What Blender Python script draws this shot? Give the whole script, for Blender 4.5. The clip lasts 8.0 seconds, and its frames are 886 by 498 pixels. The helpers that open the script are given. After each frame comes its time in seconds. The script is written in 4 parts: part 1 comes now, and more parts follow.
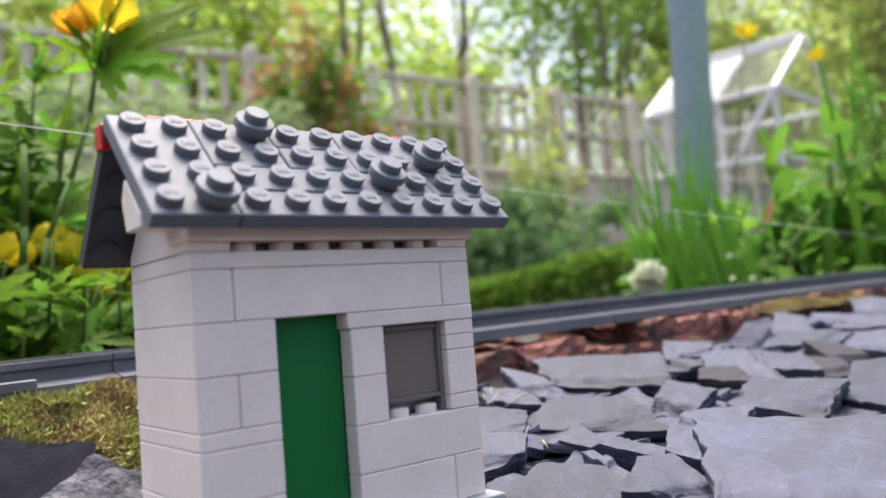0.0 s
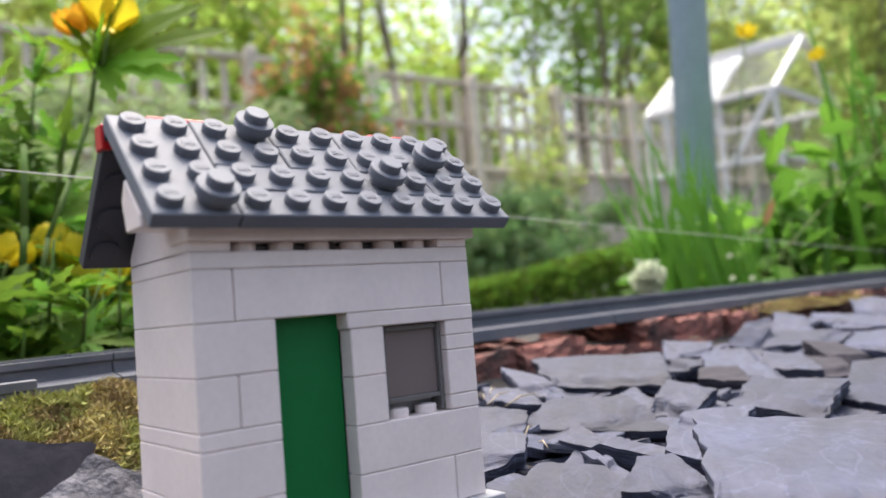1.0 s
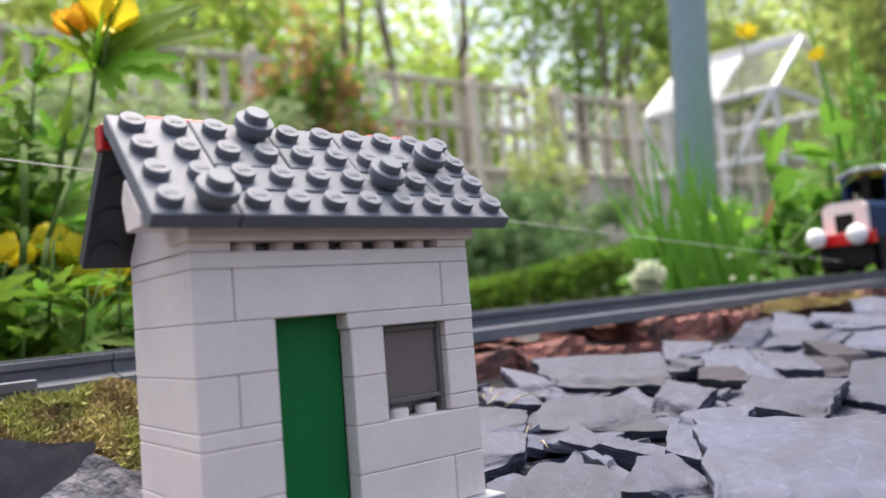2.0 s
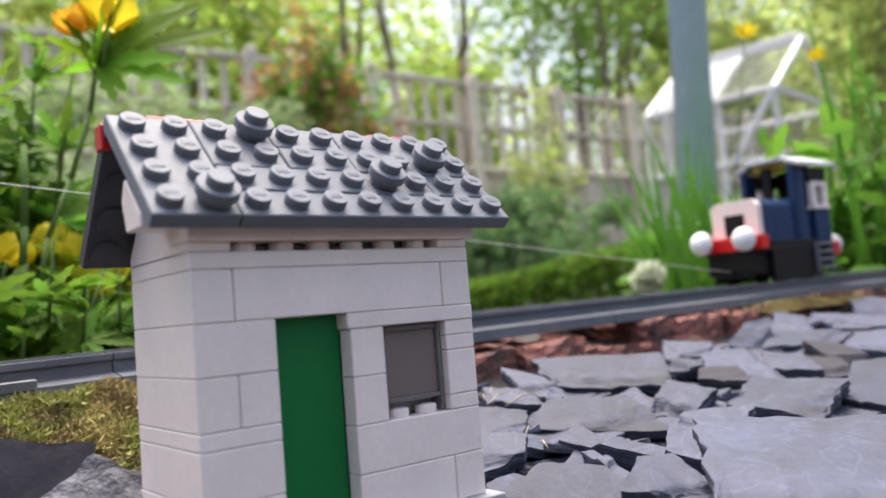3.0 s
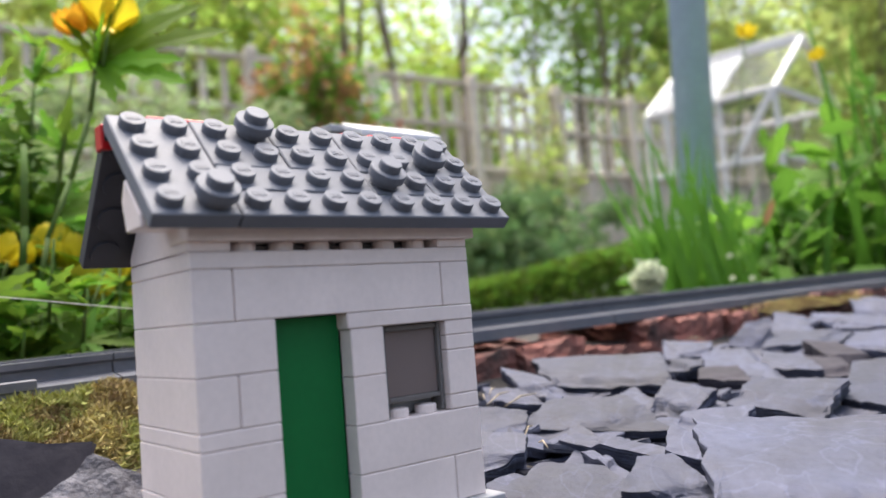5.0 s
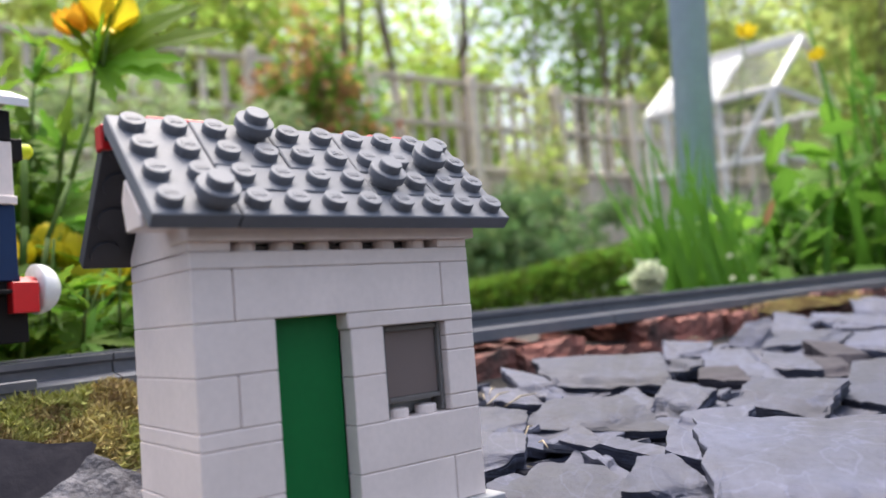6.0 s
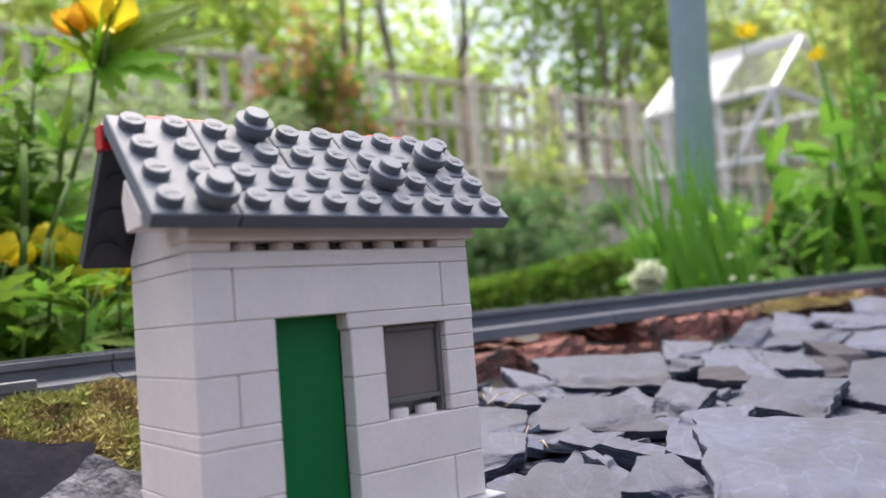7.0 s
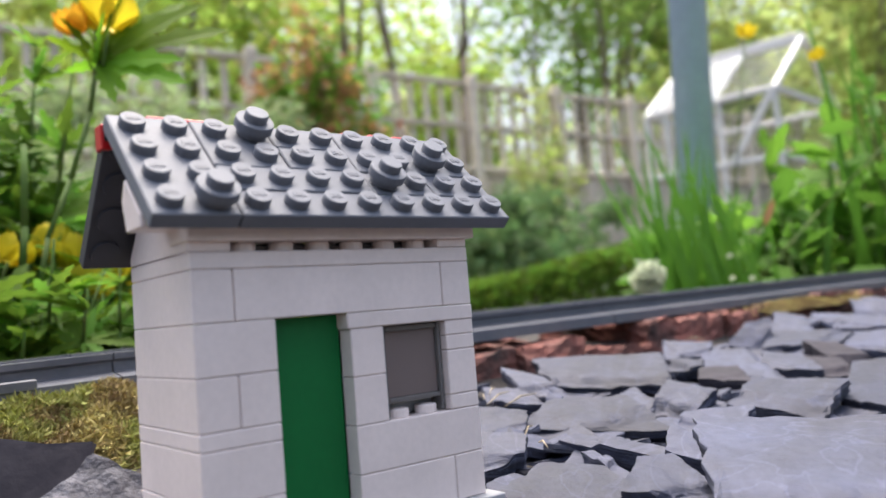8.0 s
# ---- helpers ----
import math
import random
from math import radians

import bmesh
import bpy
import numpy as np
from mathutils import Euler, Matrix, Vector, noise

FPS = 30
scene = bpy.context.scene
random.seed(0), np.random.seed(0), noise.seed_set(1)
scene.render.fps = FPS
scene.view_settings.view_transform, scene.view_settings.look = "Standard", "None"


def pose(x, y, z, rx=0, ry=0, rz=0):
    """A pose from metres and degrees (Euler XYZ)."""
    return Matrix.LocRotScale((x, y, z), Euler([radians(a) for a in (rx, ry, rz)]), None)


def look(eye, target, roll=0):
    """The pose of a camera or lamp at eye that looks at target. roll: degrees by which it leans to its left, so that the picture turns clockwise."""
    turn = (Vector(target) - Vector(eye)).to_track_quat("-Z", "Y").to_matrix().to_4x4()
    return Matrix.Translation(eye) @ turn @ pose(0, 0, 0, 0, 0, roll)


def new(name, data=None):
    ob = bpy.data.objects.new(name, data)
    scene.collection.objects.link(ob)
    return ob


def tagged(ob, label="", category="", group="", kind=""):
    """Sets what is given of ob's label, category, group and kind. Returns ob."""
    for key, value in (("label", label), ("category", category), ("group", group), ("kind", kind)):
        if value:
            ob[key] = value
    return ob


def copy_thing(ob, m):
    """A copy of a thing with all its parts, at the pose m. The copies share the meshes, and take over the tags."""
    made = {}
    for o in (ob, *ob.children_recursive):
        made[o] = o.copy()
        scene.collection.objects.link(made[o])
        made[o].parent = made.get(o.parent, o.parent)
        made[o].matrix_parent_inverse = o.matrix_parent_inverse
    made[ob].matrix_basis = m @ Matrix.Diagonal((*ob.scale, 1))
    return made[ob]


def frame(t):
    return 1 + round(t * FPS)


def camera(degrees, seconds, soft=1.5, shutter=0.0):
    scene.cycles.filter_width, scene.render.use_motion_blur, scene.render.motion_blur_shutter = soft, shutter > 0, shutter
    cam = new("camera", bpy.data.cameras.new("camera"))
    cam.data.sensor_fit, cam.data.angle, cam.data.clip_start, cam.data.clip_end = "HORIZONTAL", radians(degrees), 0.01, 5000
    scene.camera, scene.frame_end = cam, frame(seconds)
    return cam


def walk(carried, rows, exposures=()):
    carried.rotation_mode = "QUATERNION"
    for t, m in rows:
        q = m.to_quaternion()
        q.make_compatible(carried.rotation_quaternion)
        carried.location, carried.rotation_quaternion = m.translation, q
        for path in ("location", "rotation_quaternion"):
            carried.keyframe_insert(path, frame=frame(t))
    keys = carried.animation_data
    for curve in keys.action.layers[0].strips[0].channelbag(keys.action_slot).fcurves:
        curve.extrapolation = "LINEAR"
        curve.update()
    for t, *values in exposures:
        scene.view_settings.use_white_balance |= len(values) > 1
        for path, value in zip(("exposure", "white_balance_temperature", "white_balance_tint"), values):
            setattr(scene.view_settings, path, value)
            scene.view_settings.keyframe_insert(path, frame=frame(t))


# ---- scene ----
# ---- camera: stands still ----
cam = camera(57.1, 8.0)
EYE = Matrix(((0.78162, 0.01634, -0.62354, -0.05417),
              (-0.61864, -0.10748, -0.77829, -0.13889),
              (-0.07973, 0.99407, -0.07390, 0.04079),
              (0, 0, 0, 1)))
walk(cam, [(0.0, EYE), (8.0, EYE)], ((0.0, 1.36, 6300, 11), (8.0, 1.36, 6300, 11)))
cam.data.dof.use_dof = True
cam.data.dof.focus_distance = 0.20
cam.data.dof.aperture_fstop = 15.0

# ---- world and light: bright overcast afternoon ----
world = bpy.data.worlds.new("sky")
scene.world = world
world.use_nodes = True
wn = world.node_tree
sky = wn.nodes.new("ShaderNodeTexSky")
sky.sky_type = "NISHITA"
sky.sun_disc = False
sky.sun_elevation = radians(74)
sky.sun_rotation = radians(15)
sky.dust_density = 10.0
sky.air_density = 1.3
wn.links.new(sky.outputs[0], wn.nodes["Background"].inputs[0])
wn.nodes["Background"].inputs[1].default_value = 0.15
sun = new("sun", bpy.data.lights.new("sun", "SUN"))
sun.data.energy = 1.5
sun.data.angle = radians(48)
sun.data.color = (1.0, 0.96, 0.9)
sun.matrix_world = look((0.29, 1.08, 3.97), (0, 0, 0))


# ---- materials ----
def material(name, base, rough=0.5, dark=None, scale=60, amount=0.5, bump=0.0, bump_scale=None, metal=0.0,
             coat=0.0, spread=0.0, translucent=0.0, island=0.0, detail=6.0, fine=0.0, lo=0.35, hi=0.7, veins=0.0, gloss=0.5, strata=0.0):
    """A Principled surface: two colours mixed by noise, fine grain, relief, and a change of tone from piece to piece."""
    m = bpy.data.materials.new(name)
    m.use_nodes = True
    nt = m.node_tree
    n, l = nt.nodes, nt.links
    b = n["Principled BSDF"]
    b.inputs["Roughness"].default_value = rough
    b.inputs["Metallic"].default_value = metal
    b.inputs["Specular IOR Level"].default_value = gloss
    b.inputs["Coat Weight"].default_value = coat
    tc = n.new("ShaderNodeTexCoord")
    big = n.new("ShaderNodeTexNoise")
    big.inputs["Scale"].default_value = scale
    big.inputs["Detail"].default_value = detail
    l.new(tc.outputs["Object"], big.inputs["Vector"])
    ramp = n.new("ShaderNodeMapRange")
    ramp.inputs[1].default_value, ramp.inputs[2].default_value = lo, hi
    ramp.inputs[4].default_value = amount
    l.new(big.outputs["Fac"], ramp.inputs[0])
    mix = n.new("ShaderNodeMix")
    mix.data_type = "RGBA"
    mix.inputs[6].default_value = (*base, 1)
    mix.inputs[7].default_value = (*(dark or [c * 0.6 for c in base]), 1)
    l.new(ramp.outputs[0], mix.inputs[0])
    colour = mix.outputs[2]
    if fine:
        g = n.new("ShaderNodeTexNoise")
        g.inputs["Scale"].default_value = scale * 9
        g.inputs["Detail"].default_value = 4
        l.new(tc.outputs["Object"], g.inputs["Vector"])
        r2 = n.new("ShaderNodeMapRange")
        r2.inputs[1].default_value, r2.inputs[2].default_value = 0.3, 0.7
        r2.inputs[3].default_value, r2.inputs[4].default_value = 1 - fine, 1 + fine
        l.new(g.outputs["Fac"], r2.inputs[0])
        hsv2 = n.new("ShaderNodeHueSaturation")
        l.new(r2.outputs[0], hsv2.inputs["Value"])
        l.new(colour, hsv2.inputs["Color"])
        colour = hsv2.outputs[0]
    if veins:
        vn = n.new("ShaderNodeTexNoise")
        vn.inputs["Scale"].default_value = scale * 0.7
        vn.inputs["Detail"].default_value = 5
        vn.inputs["Distortion"].default_value = 1.5
        l.new(tc.outputs["Object"], vn.inputs["Vector"])
        off = n.new("ShaderNodeMath")
        off.operation = "SUBTRACT"
        off.inputs[1].default_value = 0.5
        l.new(vn.outputs["Fac"], off.inputs[0])
        ab = n.new("ShaderNodeMath")
        ab.operation = "ABSOLUTE"
        l.new(off.outputs[0], ab.inputs[0])
        vr = n.new("ShaderNodeMapRange")
        vr.inputs[1].default_value, vr.inputs[2].default_value = 0.0, 0.012
        vr.inputs[3].default_value, vr.inputs[4].default_value = veins, 0.0
        l.new(ab.outputs[0], vr.inputs[0])
        vm = n.new("ShaderNodeMix")
        vm.data_type = "RGBA"
        l.new(vr.outputs[0], vm.inputs[0])
        l.new(colour, vm.inputs[6])
        vm.inputs[7].default_value = (*[min(c * 2.2, 0.5) for c in base], 1)
        colour = vm.outputs[2]
    if spread or island:
        hsv = n.new("ShaderNodeHueSaturation")
        src = n.new("ShaderNodeObjectInfo").outputs["Random"] if spread else n.new("ShaderNodeNewGeometry").outputs["Random Per Island"]
        k = spread or island
        mr = n.new("ShaderNodeMapRange")
        mr.inputs[3].default_value, mr.inputs[4].default_value = 1 - k, 1 + k
        l.new(src, mr.inputs[0])
        l.new(mr.outputs[0], hsv.inputs["Value"])
        if island:
            mh = n.new("ShaderNodeMapRange")
            mh.inputs[3].default_value, mh.inputs[4].default_value = 0.5 - k * 0.07, 0.5 + k * 0.05
            l.new(src, mh.inputs[0])
            l.new(mh.outputs[0], hsv.inputs["Hue"])
        l.new(colour, hsv.inputs["Color"])
        colour = hsv.outputs[0]
    l.new(colour, b.inputs["Base Color"])
    if bump:
        nb = n.new("ShaderNodeTexNoise")
        nb.inputs["Scale"].default_value = bump_scale or scale * 4
        nb.inputs["Detail"].default_value = 8
        if strata:
            mp = n.new("ShaderNodeMapping")
            mp.inputs["Scale"].default_value = (1, 1, strata)
            l.new(tc.outputs["Object"], mp.inputs["Vector"])
            l.new(mp.outputs[0], nb.inputs["Vector"])
            l.new(mp.outputs[0], big.inputs["Vector"])
        else:
            l.new(tc.outputs["Object"], nb.inputs["Vector"])
        bp = n.new("ShaderNodeBump")
        bp.inputs["Strength"].default_value = 0.6
        bp.inputs["Distance"].default_value = bump
        l.new(nb.outputs["Fac"], bp.inputs["Height"])
        l.new(bp.outputs[0], b.inputs["Normal"])
    if translucent:
        t = n.new("ShaderNodeBsdfTranslucent")
        l.new(colour, t.inputs["Color"])
        ms = n.new("ShaderNodeMixShader")
        ms.inputs[0].default_value = translucent
        l.new(b.outputs[0], ms.inputs[1])
        l.new(t.outputs[0], ms.inputs[2])
        l.new(ms.outputs[0], n["Material Output"].inputs["Surface"])
    return m


def plastic(name, base, rough=0.32, spread=0.03, gloss=0.5):
    return material(name, base, rough, dark=[c * 0.86 for c in base], scale=70, amount=0.6, bump=0.00006, bump_scale=700, spread=spread, fine=0.03, gloss=gloss)


WHITE = plastic("white_plastic", (0.83, 0.72, 0.68), 0.38, 0.025)
DARKGREY = plastic("dark_grey_plastic", (0.142, 0.152, 0.178), 0.54, 0.05, 0.3)
STEPGREY = plastic("step_grey_plastic", (0.16, 0.16, 0.175), 0.45)
LIGHTGREY = plastic("light_grey_plastic", (0.38, 0.38, 0.40), 0.38)
GREEN = plastic("green_plastic", (0.006, 0.15, 0.036), 0.42, gloss=0.25)
RED = plastic("red_plastic", (0.55, 0.012, 0.015), 0.3)
BLUE = plastic("dark_blue_plastic", (0.006, 0.026, 0.085), 0.55, 0.03, 0.3)
BLACK = plastic("black_plastic", (0.008, 0.006, 0.006), 0.6, 0.03, 0.22)
# the roof grey again, with the rear slope's shade put into its colour
SHADEDGREY = plastic("shaded_grey_plastic", (0.05, 0.05, 0.058), 0.5, 0.03, 0.3)
PUREWHITE = plastic("clean_white_plastic", (0.75, 0.75, 0.76), 0.3)
YELLOW = plastic("yellow_plastic", (0.65, 0.45, 0.03), 0.35)
TRACKGREY = material("weathered_track_plastic", (0.070, 0.077, 0.098), 0.42, dark=(0.13, 0.13, 0.14), scale=55, amount=0.6, bump=0.0001, bump_scale=500, spread=0.06, fine=0.08)
SLATE = material("slate", (0.047, 0.053, 0.088), 0.66, dark=(0.029, 0.030, 0.042), scale=38, amount=1.0, bump=0.0016, bump_scale=150, spread=0.34, fine=0.16, veins=0.30, strata=7.0, gloss=0.38)
ROCK = material("pale_rough_slate", (0.10, 0.10, 0.12), 0.8, dark=(0.05, 0.05, 0.062), scale=90, amount=0.9, bump=0.004, bump_scale=330, fine=0.3)
SLATE_DARK = material("dark_slate", (0.027, 0.024, 0.032), 0.72, dark=(0.043, 0.039, 0.049), scale=40, amount=0.9, bump=0.0008, bump_scale=150, spread=0.15, fine=0.1, gloss=0.25)
SOIL = material("soil", (0.035, 0.030, 0.027), 0.95, dark=(0.03, 0.025, 0.022), scale=30, amount=1, bump=0.004, bump_scale=120, fine=0.2)
BRICKRED = material("weathered_red_brick", (0.23, 0.085, 0.066), 0.9, dark=(0.045, 0.027, 0.024), scale=42, amount=1, lo=0.38, hi=0.62, bump=0.003, bump_scale=220, spread=0.2, fine=0.15)
MOSS = material("moss", (0.46, 0.40, 0.15), 0.95, dark=(0.17, 0.11, 0.05), scale=60, amount=1, island=0.35)
MOSS_GREEN = material("green_moss", (0.36, 0.38, 0.10), 0.95, dark=(0.20, 0.20, 0.06), scale=60, amount=1, island=0.3)
WOOD = material("grey_fence_wood", (0.70, 0.64, 0.53), 0.85, dark=(0.52, 0.45, 0.37), scale=9, amount=1, bump=0.003, bump_scale=60, spread=0.2)
BARK = material("bark", (0.26, 0.215, 0.17), 0.9, dark=(0.14, 0.115, 0.09), scale=12, amount=1, bump=0.01, bump_scale=40)
WHITEPAINT = material("white_paint", (0.75, 0.75, 0.73), 0.45, dark=(0.6, 0.6, 0.57), scale=8, amount=0.6)
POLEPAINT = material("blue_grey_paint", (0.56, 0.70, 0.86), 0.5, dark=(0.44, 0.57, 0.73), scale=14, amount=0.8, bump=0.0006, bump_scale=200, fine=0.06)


def leafy(name, base, k=0.35, tr=0.45, rough=0.5):
    return material(name, base, rough, dark=[c * 0.7 for c in base], scale=25, amount=0.6, translucent=tr, island=k, gloss=0.28)


LEAF_BRIGHT = leafy("bright_leaf", (0.17, 0.35, 0.02), tr=0.62, rough=0.62)
LEAF_BORDER = leafy("border_leaf", (0.11, 0.25, 0.03), tr=0.45, rough=0.6)
LEAF_MID = leafy("mid_leaf", (0.15, 0.31, 0.035), tr=0.52, rough=0.6)
LEAF_DARK = leafy("dark_leaf", (0.28, 0.42, 0.11), tr=0.65)
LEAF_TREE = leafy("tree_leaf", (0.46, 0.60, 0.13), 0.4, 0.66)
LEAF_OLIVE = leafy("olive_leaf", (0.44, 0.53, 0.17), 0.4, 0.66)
LEAF_RED = leafy("red_leaf", (0.42, 0.22, 0.10), 0.35, 0.5)
LEAF_PALE = leafy("pale_leaf", (0.32, 0.42, 0.20), 0.3)
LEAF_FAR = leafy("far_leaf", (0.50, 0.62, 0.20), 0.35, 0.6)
HEDGE = leafy("hedge_leaf", (0.12, 0.22, 0.028), 0.45)
LEAF_BUSH = leafy("bush_leaf", (0.13, 0.23, 0.08), 0.35)
BLADE = leafy("blade_leaf", (0.11, 0.27, 0.03), 0.3)
STEM = material("green_stem", (0.085, 0.17, 0.03), 0.6, dark=(0.11, 0.13, 0.04), scale=60, amount=0.8, gloss=0.2)
PETAL = leafy("yellow_petal", (0.76, 0.62, 0.03), 0.15, 0.4)
PETAL_ORANGE = leafy("orange_petal", (0.74, 0.42, 0.03), 0.15, 0.4)
PETAL_WHITE = leafy("white_petal", (0.62, 0.68, 0.50), 0.15, 0.4)
DEADLEAF = leafy("dead_leaf", (0.40, 0.20, 0.09), 0.1, 0.3)
STRAW = material("dry_straw", (0.30, 0.25, 0.17), 0.8, scale=80)
THREAD = material("thread", (0.62, 0.62, 0.56), 0.6, scale=100)


def glass(name, colour, rough, clear):
    """A thin pane: part clear, part tinted body, gloss on top."""
    m = bpy.data.materials.new(name)
    m.use_nodes = True
    b = m.node_tree.nodes["Principled BSDF"]
    b.inputs["Base Color"].default_value = (*colour, 1)
    b.inputs["Roughness"].default_value = rough
    b.inputs["Alpha"].default_value = 1 - clear
    return m


SMOKE = glass("smoked_clear_plastic", (0.25, 0.20, 0.19), 0.1, 0.35)
SMOKE_EDGE = glass("smoked_clear_edge", (0.20, 0.19, 0.185), 0.15, 0.3)
POLYTHENE = glass("greenhouse_sheet", (0.7, 0.73, 0.76), 0.12, 0.965)
CLOUDY = material("cloudy_sheet", (0.80, 0.82, 0.85), 0.25, dark=(0.55, 0.58, 0.60), scale=5, amount=1, bump=0.02, bump_scale=9, translucent=0.5)
NEON = glass("clear_yellow_plastic", (0.7, 0.8, 0.02), 0.15, 0.2)


# ---- building helpers ----
def part(name, bm, mat, parent=None, label=""):
    """Link a bmesh as one mesh object, under a thing if one is given."""
    me = bpy.data.meshes.new(name)
    bm.to_mesh(me)
    bm.free()
    me.materials.append(mat)
    ob = new(name, me)
    if parent is not None:
        ob.parent = parent
    return tagged(ob, label)


def shared(name, me, parent, m):
    ob = new(name, me)
    ob.parent = parent
    ob.matrix_basis = m
    return ob


def empty(name, m, label, category, group="", kind=""):
    ob = new(name)
    ob.empty_display_size = 0.01
    ob.matrix_basis = m
    return tagged(ob, label, category, group, kind)


def add_box(bm, x0, x1, y0, y1, z0, z1, m=None):
    v = [bm.verts.new((x, y, z)) for z in (z0, z1) for y in (y0, y1) for x in (x0, x1)]
    for f in ((0, 2, 3, 1), (4, 5, 7, 6), (0, 1, 5, 4), (2, 6, 7, 3), (0, 4, 6, 2), (1, 3, 7, 5)):
        bm.faces.new([v[i] for i in f])
    if m is not None:
        bmesh.ops.transform(bm, matrix=m, verts=v)
    return v


def soften(bm, w, seg=1):
    bmesh.ops.bevel(bm, geom=bm.edges[:], offset=w, segments=seg, affect="EDGES", profile=0.6)
    return bm


def box(x0, x1, y0, y1, z0, z1, w=0.0002, seg=1):
    bm = bmesh.new()
    add_box(bm, x0, x1, y0, y1, z0, z1)
    if w:
        soften(bm, w, seg)
    return bm


def add_tube(bm, a, b, ra, rb, n=10, caps=True):
    a, b = Vector(a), Vector(b)
    q = (b - a).to_track_quat("Z", "Y")
    rings = []
    for p, r in ((a, ra), (b, rb)):
        rings.append([bm.verts.new(p + q @ Vector((r * math.cos(i * math.tau / n), r * math.sin(i * math.tau / n), 0))) for i in range(n)])
    for i in range(n):
        f = bm.faces.new((rings[0][i], rings[0][(i + 1) % n], rings[1][(i + 1) % n], rings[1][i]))
        f.smooth = True
    if caps:
        bm.faces.new(rings[0][::-1])
        bm.faces.new(rings[1])


def turned(profile, n=24):
    """A body of revolution about z from (radius, height) pairs."""
    bm = bmesh.new()
    rings = [[bm.verts.new((r * math.cos(i * math.tau / n), r * math.sin(i * math.tau / n), z)) for i in range(n)] for r, z in profile]
    for a, b in zip(rings, rings[1:]):
        for i in range(n):
            bm.faces.new((a[i], a[(i + 1) % n], b[(i + 1) % n], b[i]))
    bm.faces.new(rings[0][::-1])
    bm.faces.new(rings[-1])
    return bm


def extruded(outline, axis, a, b):
    """A prism: a closed outline in the two other axes, pushed along axis from a to b."""
    bm = bmesh.new()
    ends = []
    for t in (a, b):
        ends.append([bm.verts.new((t, p, q) if axis == 0 else (p, t, q) if axis == 1 else (p, q, t)) for p, q in outline])
    n = len(outline)
    bm.faces.new(ends[0])
    bm.faces.new(ends[1][::-1])
    for i in range(n):
        bm.faces.new((ends[0][i], ends[1][i], ends[1][(i + 1) % n], ends[0][(i + 1) % n]))
    bmesh.ops.recalc_face_normals(bm, faces=bm.faces[:])
    return bm


def mesh_of(bm, mat, name="piece"):
    me = bpy.data.meshes.new(name)
    bm.to_mesh(me)
    bm.free()
    me.materials.append(mat)
    return me


def from_arrays(name, verts, faces, mat):
    me = bpy.data.meshes.new(name)
    me.from_pydata(verts, [], faces)
    me.materials.append(mat)
    me.update()
    return me


def clamp01(t):
    return min(max(t, 0.0), 1.0)


U = 0.008      # stud pitch
BH = 0.0096    # brick height
PH = 0.0032    # plate height


# ---- the ground ----
def bank(x, y):
    """Height of the bed of slates: it climbs towards the track."""
    t = clamp01((y - 0.012) / 0.105)
    return -0.0050 + 0.0165 * t + 0.014 * clamp01((x - 0.25) / 0.35) * t


PATH = (0.1545, 0.1189, -0.3200, 0.2534)


def track_y(x):
    """Centre line of the track, straight on beyond the bend at both ends."""
    k0, k1, k2, k3 = PATH
    c = min(max(x, -0.12), 0.75)
    slope = k1 + 2 * k2 * c + 3 * k3 * c * c
    return k0 + k1 * c + k2 * c * c + k3 * c ** 3 + slope * (x - c), slope


def rail_z(x):
    return 0.0350 + 0.0145 * min(max(x, -0.3), 1.2)


def on_track(x, across=0.0, up=0.0):
    """Pose on the track: x axis along it, z up from the rail head."""
    y, slope = track_y(x)
    a = math.atan(slope)
    return pose(x, y, rail_z(x), 0, -math.degrees(math.atan(0.0145)) if -0.3 < x < 1.2 else 0, math.degrees(a)) @ pose(0, across, up)


def ground_height(x, y):
    if y < 0.02 and x < 0.6 and x > -0.3:
        return bank(x, y) - 0.006
    yt = track_y(x)[0]
    near = bank(x, y) - 0.006
    if y > yt - 0.03:
        return min(0.012 + 0.0145 * min(max(x, -0.3), 1.2), 0.03) - 0.02 * clamp01((y - yt - 0.05) / 0.1)
    return near


def build_ground():
    def axis(lo, hi, fine_lo, fine_hi, step):
        a, out = fine_lo, []
        while a < fine_hi:
            out.append(a)
            a += step
        g, s, left = fine_lo, step, []
        while g > lo:
            s *= 1.5
            g -= s
            left.append(max(g, lo))
        g, s, right = out[-1], step, []
        while g < hi:
            s *= 1.5
            g += s
            right.append(min(g, hi))
        return left[::-1] + out + right
    xs, ys = axis(-60, 90, -0.25, 0.95, 0.012), axis(-60, 90, -0.15, 0.4, 0.012)
    verts = [(x, y, ground_height(x, y) + 0.003 * noise.noise((x * 40, y * 40, 0)) * (1 if abs(x) < 2 and abs(y) < 2 else 0)) for y in ys for x in xs]
    w = len(xs)
    faces = [(j * w + i, j * w + i + 1, (j + 1) * w + i + 1, (j + 1) * w + i) for j in range(len(ys) - 1) for i in range(w - 1)]
    ob = new("ground", from_arrays("ground", verts, faces, SOIL))
    return tagged(ob, "dark garden soil under slates and plants", "ground", kind="structure")


build_ground()


